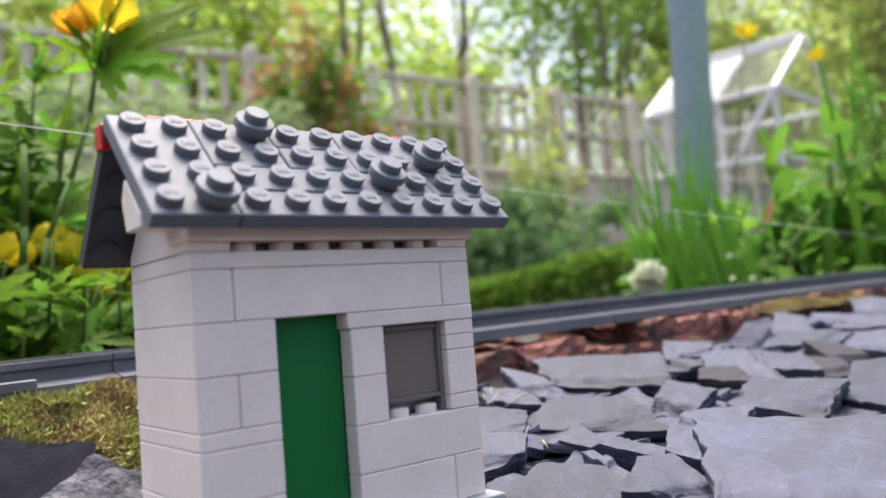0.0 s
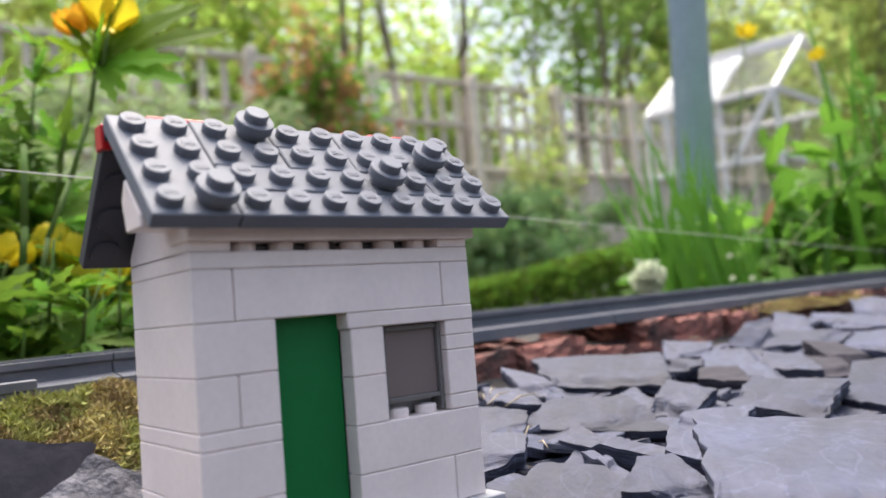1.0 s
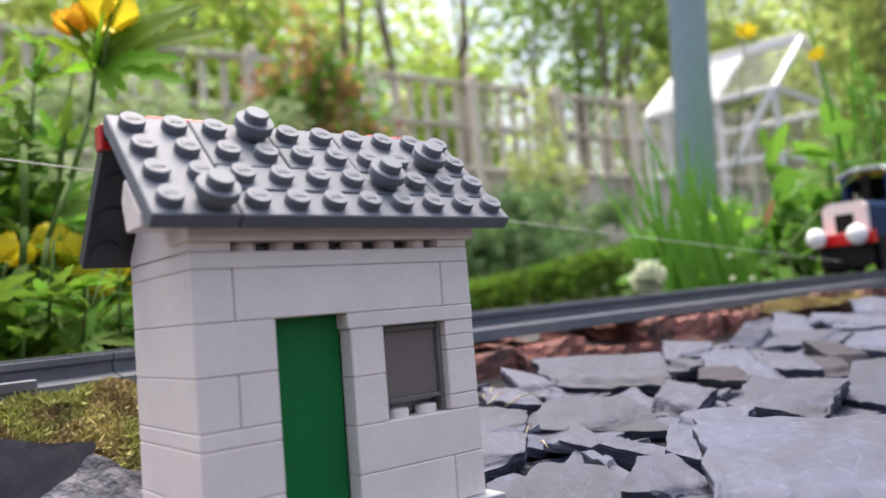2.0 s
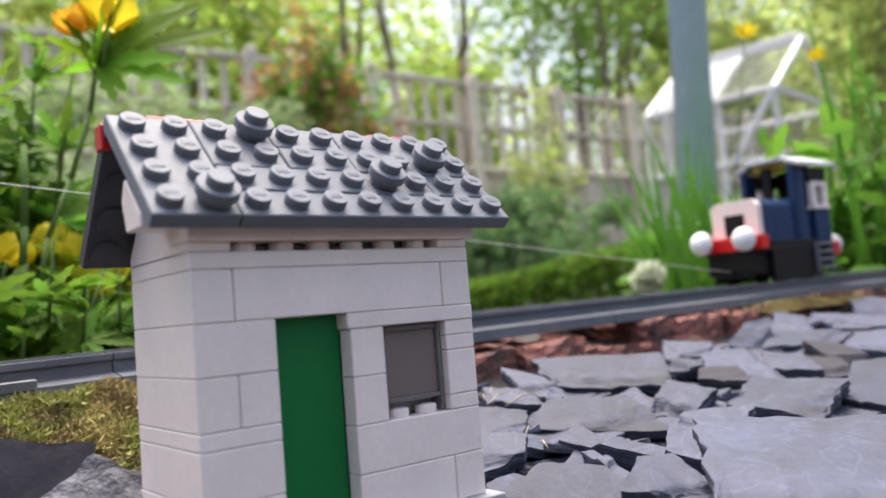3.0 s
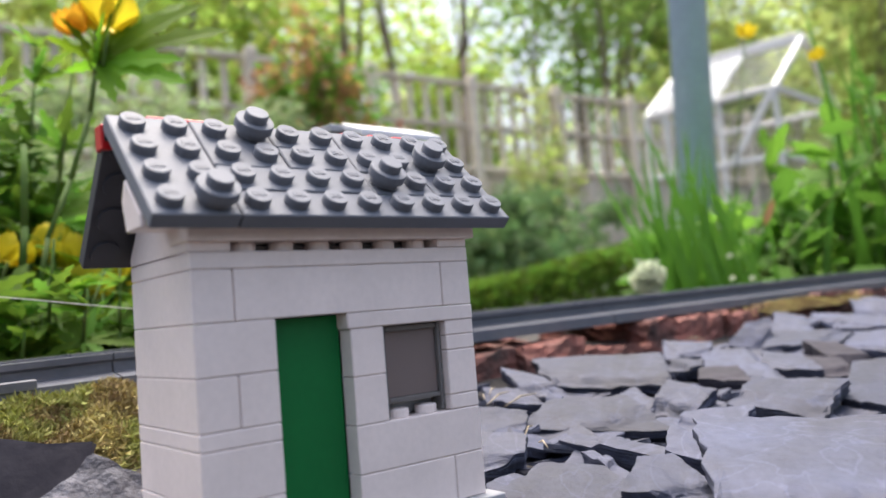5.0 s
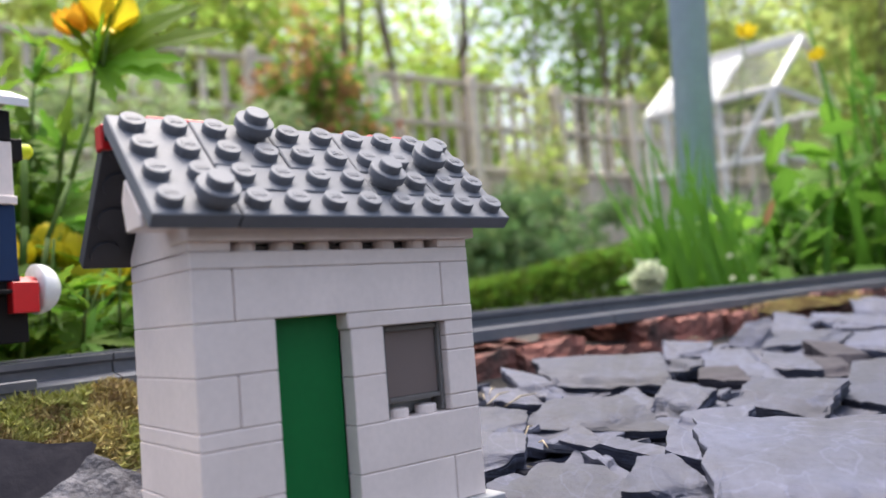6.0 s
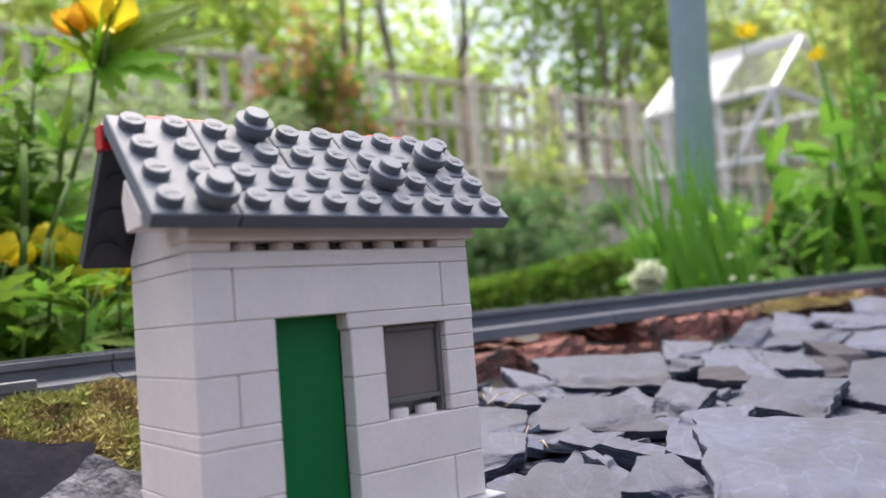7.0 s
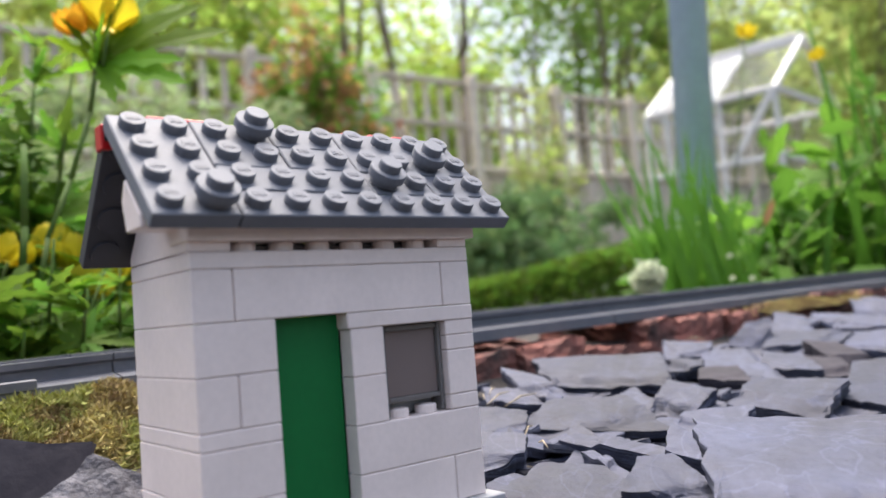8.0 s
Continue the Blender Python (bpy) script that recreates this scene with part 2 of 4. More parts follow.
# ---- the track ----
def build_track():
    track = empty("toy_railway_track", pose(0, 0, 0), "dark grey plastic toy railway track on a brick edging", "toy track")
    # rails: a wide foot, a thin web and a head
    prof = [(-0.0096, -0.0126), (0.0062, -0.0126), (0.0062, -0.0092), (0.0022, -0.0070), (0.0018, -0.0028),
            (0.0034, -0.0020), (0.0034, 0.0), (-0.0034, 0.0), (-0.0034, -0.0020), (-0.0018, -0.0028), (-0.0022, -0.0060), (-0.0092, -0.0076)]
    start = -1.0
    for i in range(18):
        a, b = start + 0.128 * i, start + 0.128 * (i + 1) - 0.0006
        for side in (-0.0188, 0.0188):
            bm = bmesh.new()
            rings = []
            for k in range(7):
                m = on_track(a + (b - a) * k / 6, side)
                rings.append([bm.verts.new(m @ Vector((0, p, q))) for p, q in prof])
            n = len(prof)
            for r, s in zip(rings, rings[1:]):
                for j in range(n):
                    bm.faces.new((r[j], r[(j + 1) % n], s[(j + 1) % n], s[j]))
            bm.faces.new(rings[0])
            bm.faces.new(rings[-1][::-1])
            bmesh.ops.recalc_face_normals(bm, faces=bm.faces[:])
            part("rail", bm, TRACKGREY, track)
    tie = mesh_of(box(-0.008, 0.008, -0.0120, 0.0120, -0.0128, -0.0082, 0.0004), TRACKGREY, "sleeper")
    lug = mesh_of(box(-0.0078, 0.0078, -0.0287, -0.0264, -0.0084, -0.0050, 0.0004), TRACKGREY, "clip")
    for i in range(72):
        x = start + 0.008 + 0.032 * i
        shared("sleeper", tie, track, on_track(x))
    for x in (-0.010, -0.522, 0.63):
        shared("clip", lug, track, on_track(x))
    return track


build_track()


# ---- the toy house ----
def stud_mesh(mat, name="stud"):
    bm = turned([(0.0024, 0), (0.0024, 0.0015), (0.00225, 0.0018)], 20)
    for x, y, w, h in ((-0.00095, 0.0, 0.0005, 0.0013), (-0.00025, 0.0002, 0.00042, 0.0012), (0.00035, -0.0001, 0.00042, 0.0013), (0.00100, 0.0001, 0.00045, 0.0011)):
        add_box(bm, x - w / 2, x + w / 2, y - h / 2, y + h / 2, 0.0017, 0.00193)
    return mesh_of(bm, mat, name)


def build_house():
    house = empty("toy_house", pose(0, 0, 0), "white plastic toy brick house with grey studded roof standing on slates", "toy house")
    G = 0.00008

    def brick(name, x0, x1, y0, y1, z0, z1, mat=WHITE, label="", parent=None, w=0.00022):
        return part(name, box(x0 * 1e-3 + G, x1 * 1e-3 - G, y0 * 1e-3 + G, y1 * 1e-3 - G, z0 * 1e-3 + G * 0.6, z1 * 1e-3 - G * 0.6, w), mat, parent or house, label)

    brick("base_plate", -2, 67, -3, 35, -3.2, 0, LIGHTGREY, "grey base plate")
    # front wall, by courses
    for z0, z1, spans in ((0, 9.6, ((0, 16), (32, 56), (56, 64))), (9.6, 19.2, ((0, 16), (32, 64))), (19.2, 22.4, ((0, 16),)),
                          (22.4, 32, ((0, 8), (8, 16))), (32, 41.6, ((0, 16),)), (41.6, 51.2, ((0, 8), (8, 56), (56, 64))), (51.2, 54.4, ((0, 64),))):
        for a, b in spans:
            if a == 0:
                e = b if b > 8 else 8
                far = [(G, G), (e * 1e-3 - G, G), (e * 1e-3 - G, 0.008 - G), (0.008 - G, 0.008 - G), (0.008 - G, 0.032 - G), (G, 0.032 - G)]
                if e == 8:
                    far = [(G, G), (0.008 - G, G), (0.008 - G, 0.032 - G), (G, 0.032 - G)]
                part("brick", soften(extruded(far, 2, z0 * 1e-3 + G * 0.6, z1 * 1e-3 - G * 0.6), 0.00022), WHITE, house)
            else:
                brick("brick", a, b, 0, 8, z0, z1)
    for z0, z1 in ((19.2, 28.8), (28.8, 38.4)):
        brick("brick", 32, 40, 0, 8, z0, z1)
    for z0, z1 in ((19.2, 22.4), (22.4, 32), (32, 35.2), (35.2, 38.4)):
        brick("brick", 56, 64, 0, 8, z0, z1)
    brick("brick", 31.4, 64, -0.2, 8, 38.4, 41.6)
    # side and rear walls
    for z0, z1 in ((0, 9.6), (9.6, 19.2), (19.2, 22.4), (22.4, 32), (32, 41.6), (41.6, 51.2), (51.2, 54.4)):
        brick("brick", 56, 64, 8, 32, z0, z1)
        brick("brick", 8, 56, 24, 32, z0, z1)
    # open slot under the eaves, with the studs of the course below in it
    brick("brick", 0, 8, 0.3, 8, 54.4, 56.2)
    brick("brick", 56, 64, 0.3, 8, 54.4, 56.2)
    brick("brick", 8, 56, 6.5, 8, 54.4, 56.2, LIGHTGREY)
    white_stud = stud_mesh(WHITE)
    for i in range(1, 7):
        shared("stud", white_stud, house, pose(0.004 + i * U, 0.004, 0.0544))
    brick("fascia", -0.6, 65.4, -1.2, 8, 56.2, 59.4)
    brick("brick", 0.6, 63.4, 2.6, 8, 59.4, 62.6)
    # gables: a stepped slope under the roof at either end
    for x0, x1 in ((0, 8), (56, 64)):
        part("gable", extruded([(0.0005, 0.0546), (0.0315, 0.0546), (0.0315, 0.0560), (0.0160, 0.0740), (0.0040, 0.0622), (0.0005, 0.0600)], 0, x0 * 1e-3, x1 * 1e-3), WHITE, house)
    part("hinge_bracket", soften(extruded([(0.0025, 0.0590), (0.0105, 0.0590), (0.0125, 0.0650), (0.0105, 0.0690), (0.0030, 0.0615)], 0, -0.0072, -0.0002), 0.0003), WHITE, house, "white slope piece under the roof edge")
    brick("ceiling_plate", 8, 56, 8, 24, 51.2, 54.4, LIGHTGREY)
    # door, set back in its opening
    door = brick("door", 16.1, 31.9, 4.1, 6.5, 0, 41.5, GREEN, "plain green door")
    brick("door_jamb", 32.0, 33.5, 4.0, 8, 0, 38.3, LIGHTGREY)
    # window
    win = empty("window", pose(0, 0, 0), "", "")
    win.parent = house
    brick("window_frame", 40.1, 41.4, 1.6, 5.2, 19.3, 38.3, SMOKE_EDGE, "", win)
    brick("window_frame", 54.8, 55.9, 1.6, 5.2, 19.3, 38.3, SMOKE_EDGE, "", win)
    brick("window_frame", 41.4, 54.8, 1.6, 5.2, 37.0, 38.3, SMOKE_EDGE, "", win)
    brick("window_frame", 41.4, 54.8, 1.6, 5.2, 22.2, 23.4, SMOKE_EDGE, "", win)
    pane = brick("pane", 41.3, 54.9, 2.6, 3.4, 23.3, 37.2, SMOKE, "smoky clear pane", win, 0.0001)
    for x in (0.0444, 0.0518):
        shared("stud", white_stud, win, pose(x, 0.0038, 0.0192))
    brick("brick", 40.2, 55.8, 6.4, 8, 19.25, 22.2, LIGHTGREY)
    # roof: front slope
    a = 44.0
    front = empty("roof_slope", pose(-0.0086, -0.0074, 0.0600, a), "", "")
    front.parent = house
    grey_stud = stud_mesh(DARKGREY)
    plates = ((0, 16, 0, 32), (16, 80, 0, 8), (16, 48, 8, 16), (16, 32, 16, 32), (32, 48, 16, 24), (48, 64, 8, 16), (32, 48, 24, 32), (48, 80, 16, 32), (64, 80, 8, 16))
    for k, (x0, x1, y0, y1) in enumerate(plates):
        dz = (0, -0.05, 0.12, 0, 0.1, -0.08, 0.03, 0.06, -0.03)[k]
        brick("roof_plate", x0 + 0.07, x1 - 0.07, y0 + 0.07, y1 - 0.07, -3.2 + dz, dz, DARKGREY, "", front, 0.00025)
    for i in range(10):
        for j in range(4):
            shared("stud", grey_stud, front, pose((i + 0.5) * U, (j + 0.5) * U, 0))
    knob = mesh_of(turned([(0.0031, 0), (0.0031, 0.0012), (0.00395, 0.0014), (0.00395, 0.0031), (0.0038, 0.0033), (0.0024, 0.0033), (0.0024, 0.0048), (0.00225, 0.0051)], 28), DARKGREY, "round_plate")
    for i, j in ((3, 3), (1, 0), (6, 1), (8, 2)):
        shared("round_plate", knob, front, pose((i + 0.5) * U, (j + 0.5) * U, 0.0003))
    # ridge pieces and rear slope, which sits a little lower
    ridge = brick("ridge_piece", -9.0, 71.8, 16.8, 20.8, 75.6, 80.6, RED, "red hinge pieces along the ridge")
    for x in (0.002, 0.0095, 0.0465, 0.0535, 0.0605):
        part("ridge_peg", box(x - 0.0022, x + 0.0022, 0.0172, 0.0206, 0.0804, 0.0829, 0.0003), RED, house)
    back = empty("roof_slope", pose(-0.0084, 0.0382, 0.0567, -50.0), "", "")
    back.parent = house
    # plates and underside discs use the grey that has shade mixed in
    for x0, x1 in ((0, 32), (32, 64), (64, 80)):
        brick("roof_plate", x0, x1, -32, 0, -3.2, 0, SHADEDGREY, "", back, 0.00015)
    ring = mesh_of(turned([(0.0029, -0.0006), (0.0030, 0.0)], 16), SHADEDGREY, "stud")
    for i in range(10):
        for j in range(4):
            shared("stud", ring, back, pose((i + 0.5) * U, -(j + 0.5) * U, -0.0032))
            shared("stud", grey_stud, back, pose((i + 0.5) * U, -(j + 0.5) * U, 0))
    return house


build_house()


# ---- slates ----
def slate_mesh(length, width, thick, seed, mat, corners=0, shape=None):
    """A split flake, one body: straight-sided ragged outline, a top that breaks away in a step, rough layered rim."""
    rnd = random.Random(seed)
    n = 48 if shape else 40
    bm = bmesh.new()
    c = 4 if shape else corners or rnd.randint(4, 6)
    pts = []
    if shape:
        # a four-sided flake: how much its front is longer, its back shifted and its far side deeper
        taper, skew, wedge = shape
        for sx, sy in ((-1, -1), (1, -1), (1, 1), (-1, 1)):
            pts.append(Vector(((sx * (1 - sy * taper) + sy * skew) * length / 2, sy * (1 + sx * wedge) * width / 2, 0)))
    for k in range(0 if shape else c):
        t = (k + 0.5 + rnd.uniform(-0.07, 0.07)) * math.tau / c if corners else (k + rnd.uniform(-0.28, 0.28)) * math.tau / c
        pts.append(Vector((math.cos(t) * rnd.uniform(0.85, 1.25) * length / 2, math.sin(t) * rnd.uniform(0.85, 1.25) * width / 2, 0)))
    outline = []
    for k in range(n):
        s = k / n * c
        i = int(s)
        p = pts[i].lerp(pts[(i + 1) % c], s - i)
        outline.append(p * (1 + 0.07 * noise.noise((p.x * 110 + seed, p.y * 110, 1.0)) + rnd.uniform(-0.03, 0.02)))
    if shape:
        # broken edges: bowed, chipped, corners knocked off
        size = min(length, width, 0.022)
        soft = [outline[k] * 0.84 + (outline[k - 1] + outline[(k + 1) % n]) * 0.08 for k in range(n)]
        outline = [p + Vector((noise.noise((p.x * 140, p.y * 140, seed)), noise.noise((p.x * 140, p.y * 140, seed + 9.5)), 0)) * size * 0.055
                   + Vector((rnd.gauss(0, 1), rnd.gauss(0, 1), 0)) * size * 0.010 for p in soft]
    steps = []
    for _ in range(rnd.randint(1, 3) if shape else rnd.randint(0, 1)):
        t = rnd.uniform(-2.4, -0.7) if shape and rnd.random() < 0.6 else rnd.random() * math.tau
        steps.append((Vector((math.cos(t), math.sin(t), 0)), rnd.uniform(0.26, 0.44) * min(length, width), rnd.uniform(0.14, 0.30) * thick))

    def top_z(p):
        z = thick / 2 + (0.10 if shape else 0.30) * thick * noise.noise((p.x * 45 + seed, p.y * 45, seed * 1.7)) + (0.05 if shape else 0.12) * thick * noise.noise((p.x * 220, p.y * 220 + seed, 3))
        for way, limit, drop in steps:
            z -= drop * clamp01((p.dot(way) + 0.0016 * noise.noise((p.x * 160, p.y * 160, seed)) - limit) / 0.0012)
        return z
    rings = []
    for r in (0.16, 0.32, 0.47, 0.60, 0.71, 0.80, 0.88, 0.94, 0.985):
        rings.append([bm.verts.new((p.x * r, p.y * r, top_z(p * r))) for p in outline])
    tops = len(rings)
    if shape:
        # split layers, each standing out or back by its own ragged amount
        layers = max(3, round(thick / 0.0013))
        ragged = min(1.0, 0.024 / max(length, width))
        for k in range(layers):
            jut = 1.0 - 0.012 * k + rnd.uniform(-0.05, 0.015) * ragged
            edge = []
            for p in outline:
                g = jut + 0.06 * ragged * noise.noise((p.x * 190, p.y * 190, k * 3.7 + seed)) + 0.02 * noise.noise((p.x * 700, p.y * 700, k * 1.3 + seed))
                edge.append(p * min(g, 1.02))
            for z in (1 - (k + 0.12) / layers, 1 - (k + 0.9) / layers):
                rings.append([bm.verts.new((q.x, q.y, -thick / 2 + z * (top_z(p * 0.985) + thick / 2))) for p, q in zip(outline, edge)])
    else:
        for k in range(5):
            f = 0.85 - 0.42 * k
            jut = 1.005 - 0.020 * k + rnd.uniform(-0.035, 0.02)
            rings.append([bm.verts.new((p.x * jut * (1 + 0.045 * noise.noise((p.x * 300, p.y * 300, k * 2.3 + seed))), p.y * jut * (1 + 0.045 * noise.noise((p.y * 300, p.x * 300, k * 3.1))),
                                        min(top_z(p), thick / 2) * (f if f > 0 else 0) + (-thick / 2) * (1 - f if f > 0 else 1 - f * 0.1))) for p in outline])
    mid = bm.verts.new((0, 0, top_z(Vector((0, 0, 0)))))
    for k in range(n):
        bm.faces.new((mid, rings[0][k], rings[0][(k + 1) % n])).smooth = True
    for i, (r, s) in enumerate(zip(rings, rings[1:])):
        for k in range(n):
            bm.faces.new((r[k], s[k], s[(k + 1) % n], r[(k + 1) % n])).smooth = i < tops - 3
    bm.faces.new(rings[-1][::-1])
    return mesh_of(bm, mat, "slate")


def slate(x, y, length, width, thick=4.0, turn=0, tilt=12, lean=0, lift=0.0, seed=1, mat=SLATE, corners=0, label="flat grey-violet slate flake lying in the slate bed"):
    """One flake, in millimetres and degrees; turn is about the line across the bed."""
    uneven = random.Random(seed * 7)
    ob = new("slate", slate_mesh(length * 1e-3, width * 1e-3, thick * 1e-3, seed, mat, corners))
    ob.matrix_basis = pose(x, y, bank(x, y) + lift * 1e-3, 0, 0, -38 + turn) @ pose(0, 0, 0, tilt + uneven.gauss(0, 4), lean + uneven.gauss(0, 4), 0)
    return tagged(ob, label, "slate", "slates of the bed")


def flake(x, y, z, length, width, thick, turn, tilt, shape, seed, mat=SLATE, label="flat grey-violet slate flake lying in the slate bed"):
    """One four-sided flake by the middle of its top face, in metres; z and sizes in millimetres."""
    ob = new("slate", slate_mesh(length * 1.03e-3, width * 1.04e-3, thick * 1.6e-3, seed, mat, 4, shape))
    ob.matrix_basis = pose(x, y, z * 1e-3, 0, 0, -38.4) @ pose(0, 0, 0, tilt) @ pose(0, 0, -thick * 0.8e-3, 0, 0, turn)
    return tagged(ob, label, "slate", "slates of the bed")


def build_slates():
    flake(0.2054, 0.0862, 11.7, 49, 33, 3.4, -8, 14, (-0.13, -0.08, 0.09), 401)
    flake(0.1689, 0.0901, 10.3, 20, 15, 3.2, -35, 16, (-0.02, -0.98, -0.16), 402)
    flake(0.1524, 0.0877, 7.9, 18, 14, 3.0, -19, 16, (0.24, -0.52, -0.01), 403)
    flake(0.1550, 0.0500, 2.9, 39, 26, 3.0, -6, 14, (0.31, 0.04, 0.09), 404)
    flake(0.1572, 0.0683, 6.8, 6, 7, 3.0, -1, 40, (0.60, -0.18, -0.03), 405, SLATE, "small pointed slate shard standing in the bed")
    flake(0.1287, 0.0179, -0.1, 30, 10, 5.0, -44, 14, (0.10, -0.05, -0.25), 406, SLATE, "layered slate shard with split edges")
    flake(0.1162, 0.0106, -2.9, 4, 19, 3.0, 21, 12, (0.13, -0.02, -0.03), 407)
    flake(0.1308, -0.0065, 1.2, 13, 16, 6.0, -33, 20, (0.15, -0.37, 0.08), 408, SLATE, "chunky slate block against the large slab")
    flake(0.1080, -0.0562, 4.0, 49, 64, 3.8, -24, 9, (-0.18, -0.03, 0.21), 409, SLATE, "large flat slate slab lying on top of the bed")
    flake(0.1755, 0.0167, -0.2, 21, 16, 3.0, -10, 12, (-0.05, 0.33, 0.31), 410)
    flake(0.2241, 0.0174, 1.9, 31, 33, 4.0, -28, 12, (0.01, 0.22, 0.15), 411)
    flake(0.2760, 0.0054, 0.5, 28, 64, 3.5, -20, 11, (-0.05, 0.42, 0.23), 412)
    flake(0.1969, 0.0430, 2.9, 17, 23, 3.5, -35, 16, (-0.10, 0.02, -0.14), 413)
    flake(0.2781, 0.0707, 6.9, 30, 44, 3.0, -19, 12, (0.21, -0.09, 0.09), 414)
    flake(0.2461, 0.0579, 5.7, 18, 21, 3.0, -14, 10, (0.14, -0.06, 0.13), 415, SLATE_DARK, "dark weathered slate flake lying on lighter ones")
    flake(0.3357, 0.0955, 15.9, 17, 22, 4.0, -8, 42, (0.20, 0.61, 0.17), 416, SLATE, "pointed slate flake standing up by the brick edging")
    flake(0.3519, 0.0768, 11.7, 37, 29, 3.0, -10, 12, (-0.09, 0.37, -0.08), 417)
    flake(0.3241, 0.0462, 7.3, 18, 27, 5.0, -5, 16, (0.25, -0.42, -0.15), 418, SLATE_DARK, "dark weathered slate flake lying on lighter ones")
    flake(0.2978, 0.0399, 3.9, 17, 22, 4.0, -16, 14, (-0.17, -0.24, -0.21), 419, SLATE_DARK, "dark weathered slate flake lying on lighter ones")
    flake(0.2910, 0.0537, 6.2, 22, 24, 3.5, -40, 10, (0.20, -0.52, -0.01), 420)
    flake(0.4314, 0.0853, 15.5, 52, 23, 4.0, -24, 14, (0.02, 0.06, -0.03), 421)
    flake(0.4985, 0.0941, 19.7, 45, 29, 4.0, -22, 22, (-0.05, 0.06, 0.03), 422)
    flake(0.3787, 0.0533, 8.5, 30, 34, 3.5, -23, 12, (0.01, 0.18, 0.17), 423)
    flake(0.2796, 0.0977, 13.4, 21, 20, 4.0, -12, 16, (-0.06, 0.06, -0.13), 424)
    flake(0.2536, 0.0802, 9.8, 14, 16, 4.0, -6, 14, (0.08, 0.27, -0.14), 425)
    flake(0.1007, 0.0348, 1.5, 13, 16, 4.0, 6, 16, (0.01, 0.27, -0.33), 426)
    flake(0.1259, 0.0625, 3.9, 16, 17, 3.0, -11, 14, (-0.06, -0.11, -0.24), 427)
    flake(0.0903, 0.0001, -3.9, 30, 26, 4.0, -13, 12, (0.42, 0.00, -0.02), 428)
    flake(0.0916, -0.0270, 1.6, 15, 17, 7.0, -12, 20, (0.48, -0.22, 0.14), 429, SLATE, "chunky light grey slate block in the bed")
    flake(0.3901, 0.1037, 17.3, 22, 36, 3.0, -30, 16, (0.02, -0.10, -0.11), 430)
    # an under-layer of flakes, half buried
    under = random.Random(15)
    for i in range(46):
        x, y = under.uniform(0.09, 0.60), under.uniform(-0.08, 0.112)
        slate(x, y, under.uniform(24, 44), under.uniform(18, 32), 3, under.uniform(-40, 40), under.uniform(6, 14), under.gauss(0, 4), -5.0 if x < 0.42 else 1.0, 500 + i)
    for i in range(18):
        x, y = under.uniform(0.085, 0.165), under.uniform(-0.04, 0.075)
        slate(x, y, under.uniform(14, 30), under.uniform(10, 20), 3, under.uniform(-60, 60), under.uniform(8, 20), under.gauss(0, 7), under.uniform(-4.5, -2.5), 560 + i, label="small slate shard wedged between larger flakes")
    # by the other end of the house
    slate(-0.0205, 0.078, 68, 50, 3, -3, 72, 4, -2.5, 41, SLATE_DARK, 4, "dark slate leaning on edge against the mossy bank")
    slate(-0.0030, 0.0505, 29, 22, 12, 12, 46, 8, 0.5, 42, ROCK, 5, "chunky light grey slate lump beside the toy house")
    # loose filling
    rnd = random.Random(5)
    kinds = [slate_mesh(0.032 * s, 0.022 * s, 0.0024, 60 + i, SLATE if i % 4 else SLATE_DARK) for i, s in enumerate((0.5, 0.7, 0.9, 1.15, 0.6, 0.8, 1.0, 0.4))]
    rest_v, rest_f = [], []
    for i in range(420):
        x, y = rnd.uniform(0.05, 0.60), rnd.uniform(-0.09, 0.115)
        if -0.012 < x < 0.078 and y < 0.05:
            continue
        me = kinds[rnd.randrange(8)]
        m = pose(x, y, bank(x, y) + rnd.uniform(-0.0075, -0.003), 0, 0, rnd.uniform(0, 360)) @ pose(0, 0, 0, rnd.gauss(0, 10), rnd.gauss(0, 10))
        if i < 275:
            ob = new("slate", me)
            ob.matrix_basis = m
            tagged(ob, "small slate chip among the larger flakes", "slate", "slates of the bed")
        else:
            k = len(rest_v)
            rest_v += [m @ v.co for v in me.vertices]
            rest_f += [tuple(k + q for q in f.vertices) for f in me.polygons]
    for i in range(60):
        x, y = rnd.uniform(-0.14, 0.0), rnd.uniform(0.03, 0.07)
        me = kinds[rnd.randrange(8)]
        m = pose(x, y, bank(x, y) - 0.003, 0, 0, rnd.uniform(0, 360)) @ pose(0, 0, 0, rnd.gauss(0, 8), rnd.gauss(0, 8))
        k = len(rest_v)
        rest_v += [m @ v.co for v in me.vertices]
        rest_f += [tuple(k + q for q in f.vertices) for f in me.polygons]
    tagged(new("slate_chips", from_arrays("slate_chips", rest_v, rest_f, SLATE)), "loose slate chips filling the bed", "slate chips", kind="stuff")


build_slates()


# ---- brick edging under the track, with moss ----
def rough_block(lx, ly, lz, seed, mat, name="brick"):
    bm = bmesh.new()
    add_box(bm, -lx / 2, lx / 2, -ly / 2, ly / 2, -lz, 0)
    bmesh.ops.subdivide_edges(bm, edges=bm.edges[:], cuts=15, use_grid_fill=True)
    for v in bm.verts:
        d = noise.noise_vector(v.co * 34 + Vector((seed * 7.3, 0, 0)))
        e = noise.noise_vector(v.co * 120 + Vector((seed * 3.3, 5, 0)))
        v.co += d * 0.0040 + e * 0.0016 + noise.noise_vector(v.co * 310) * 0.0016
    return mesh_of(bm, mat, name)


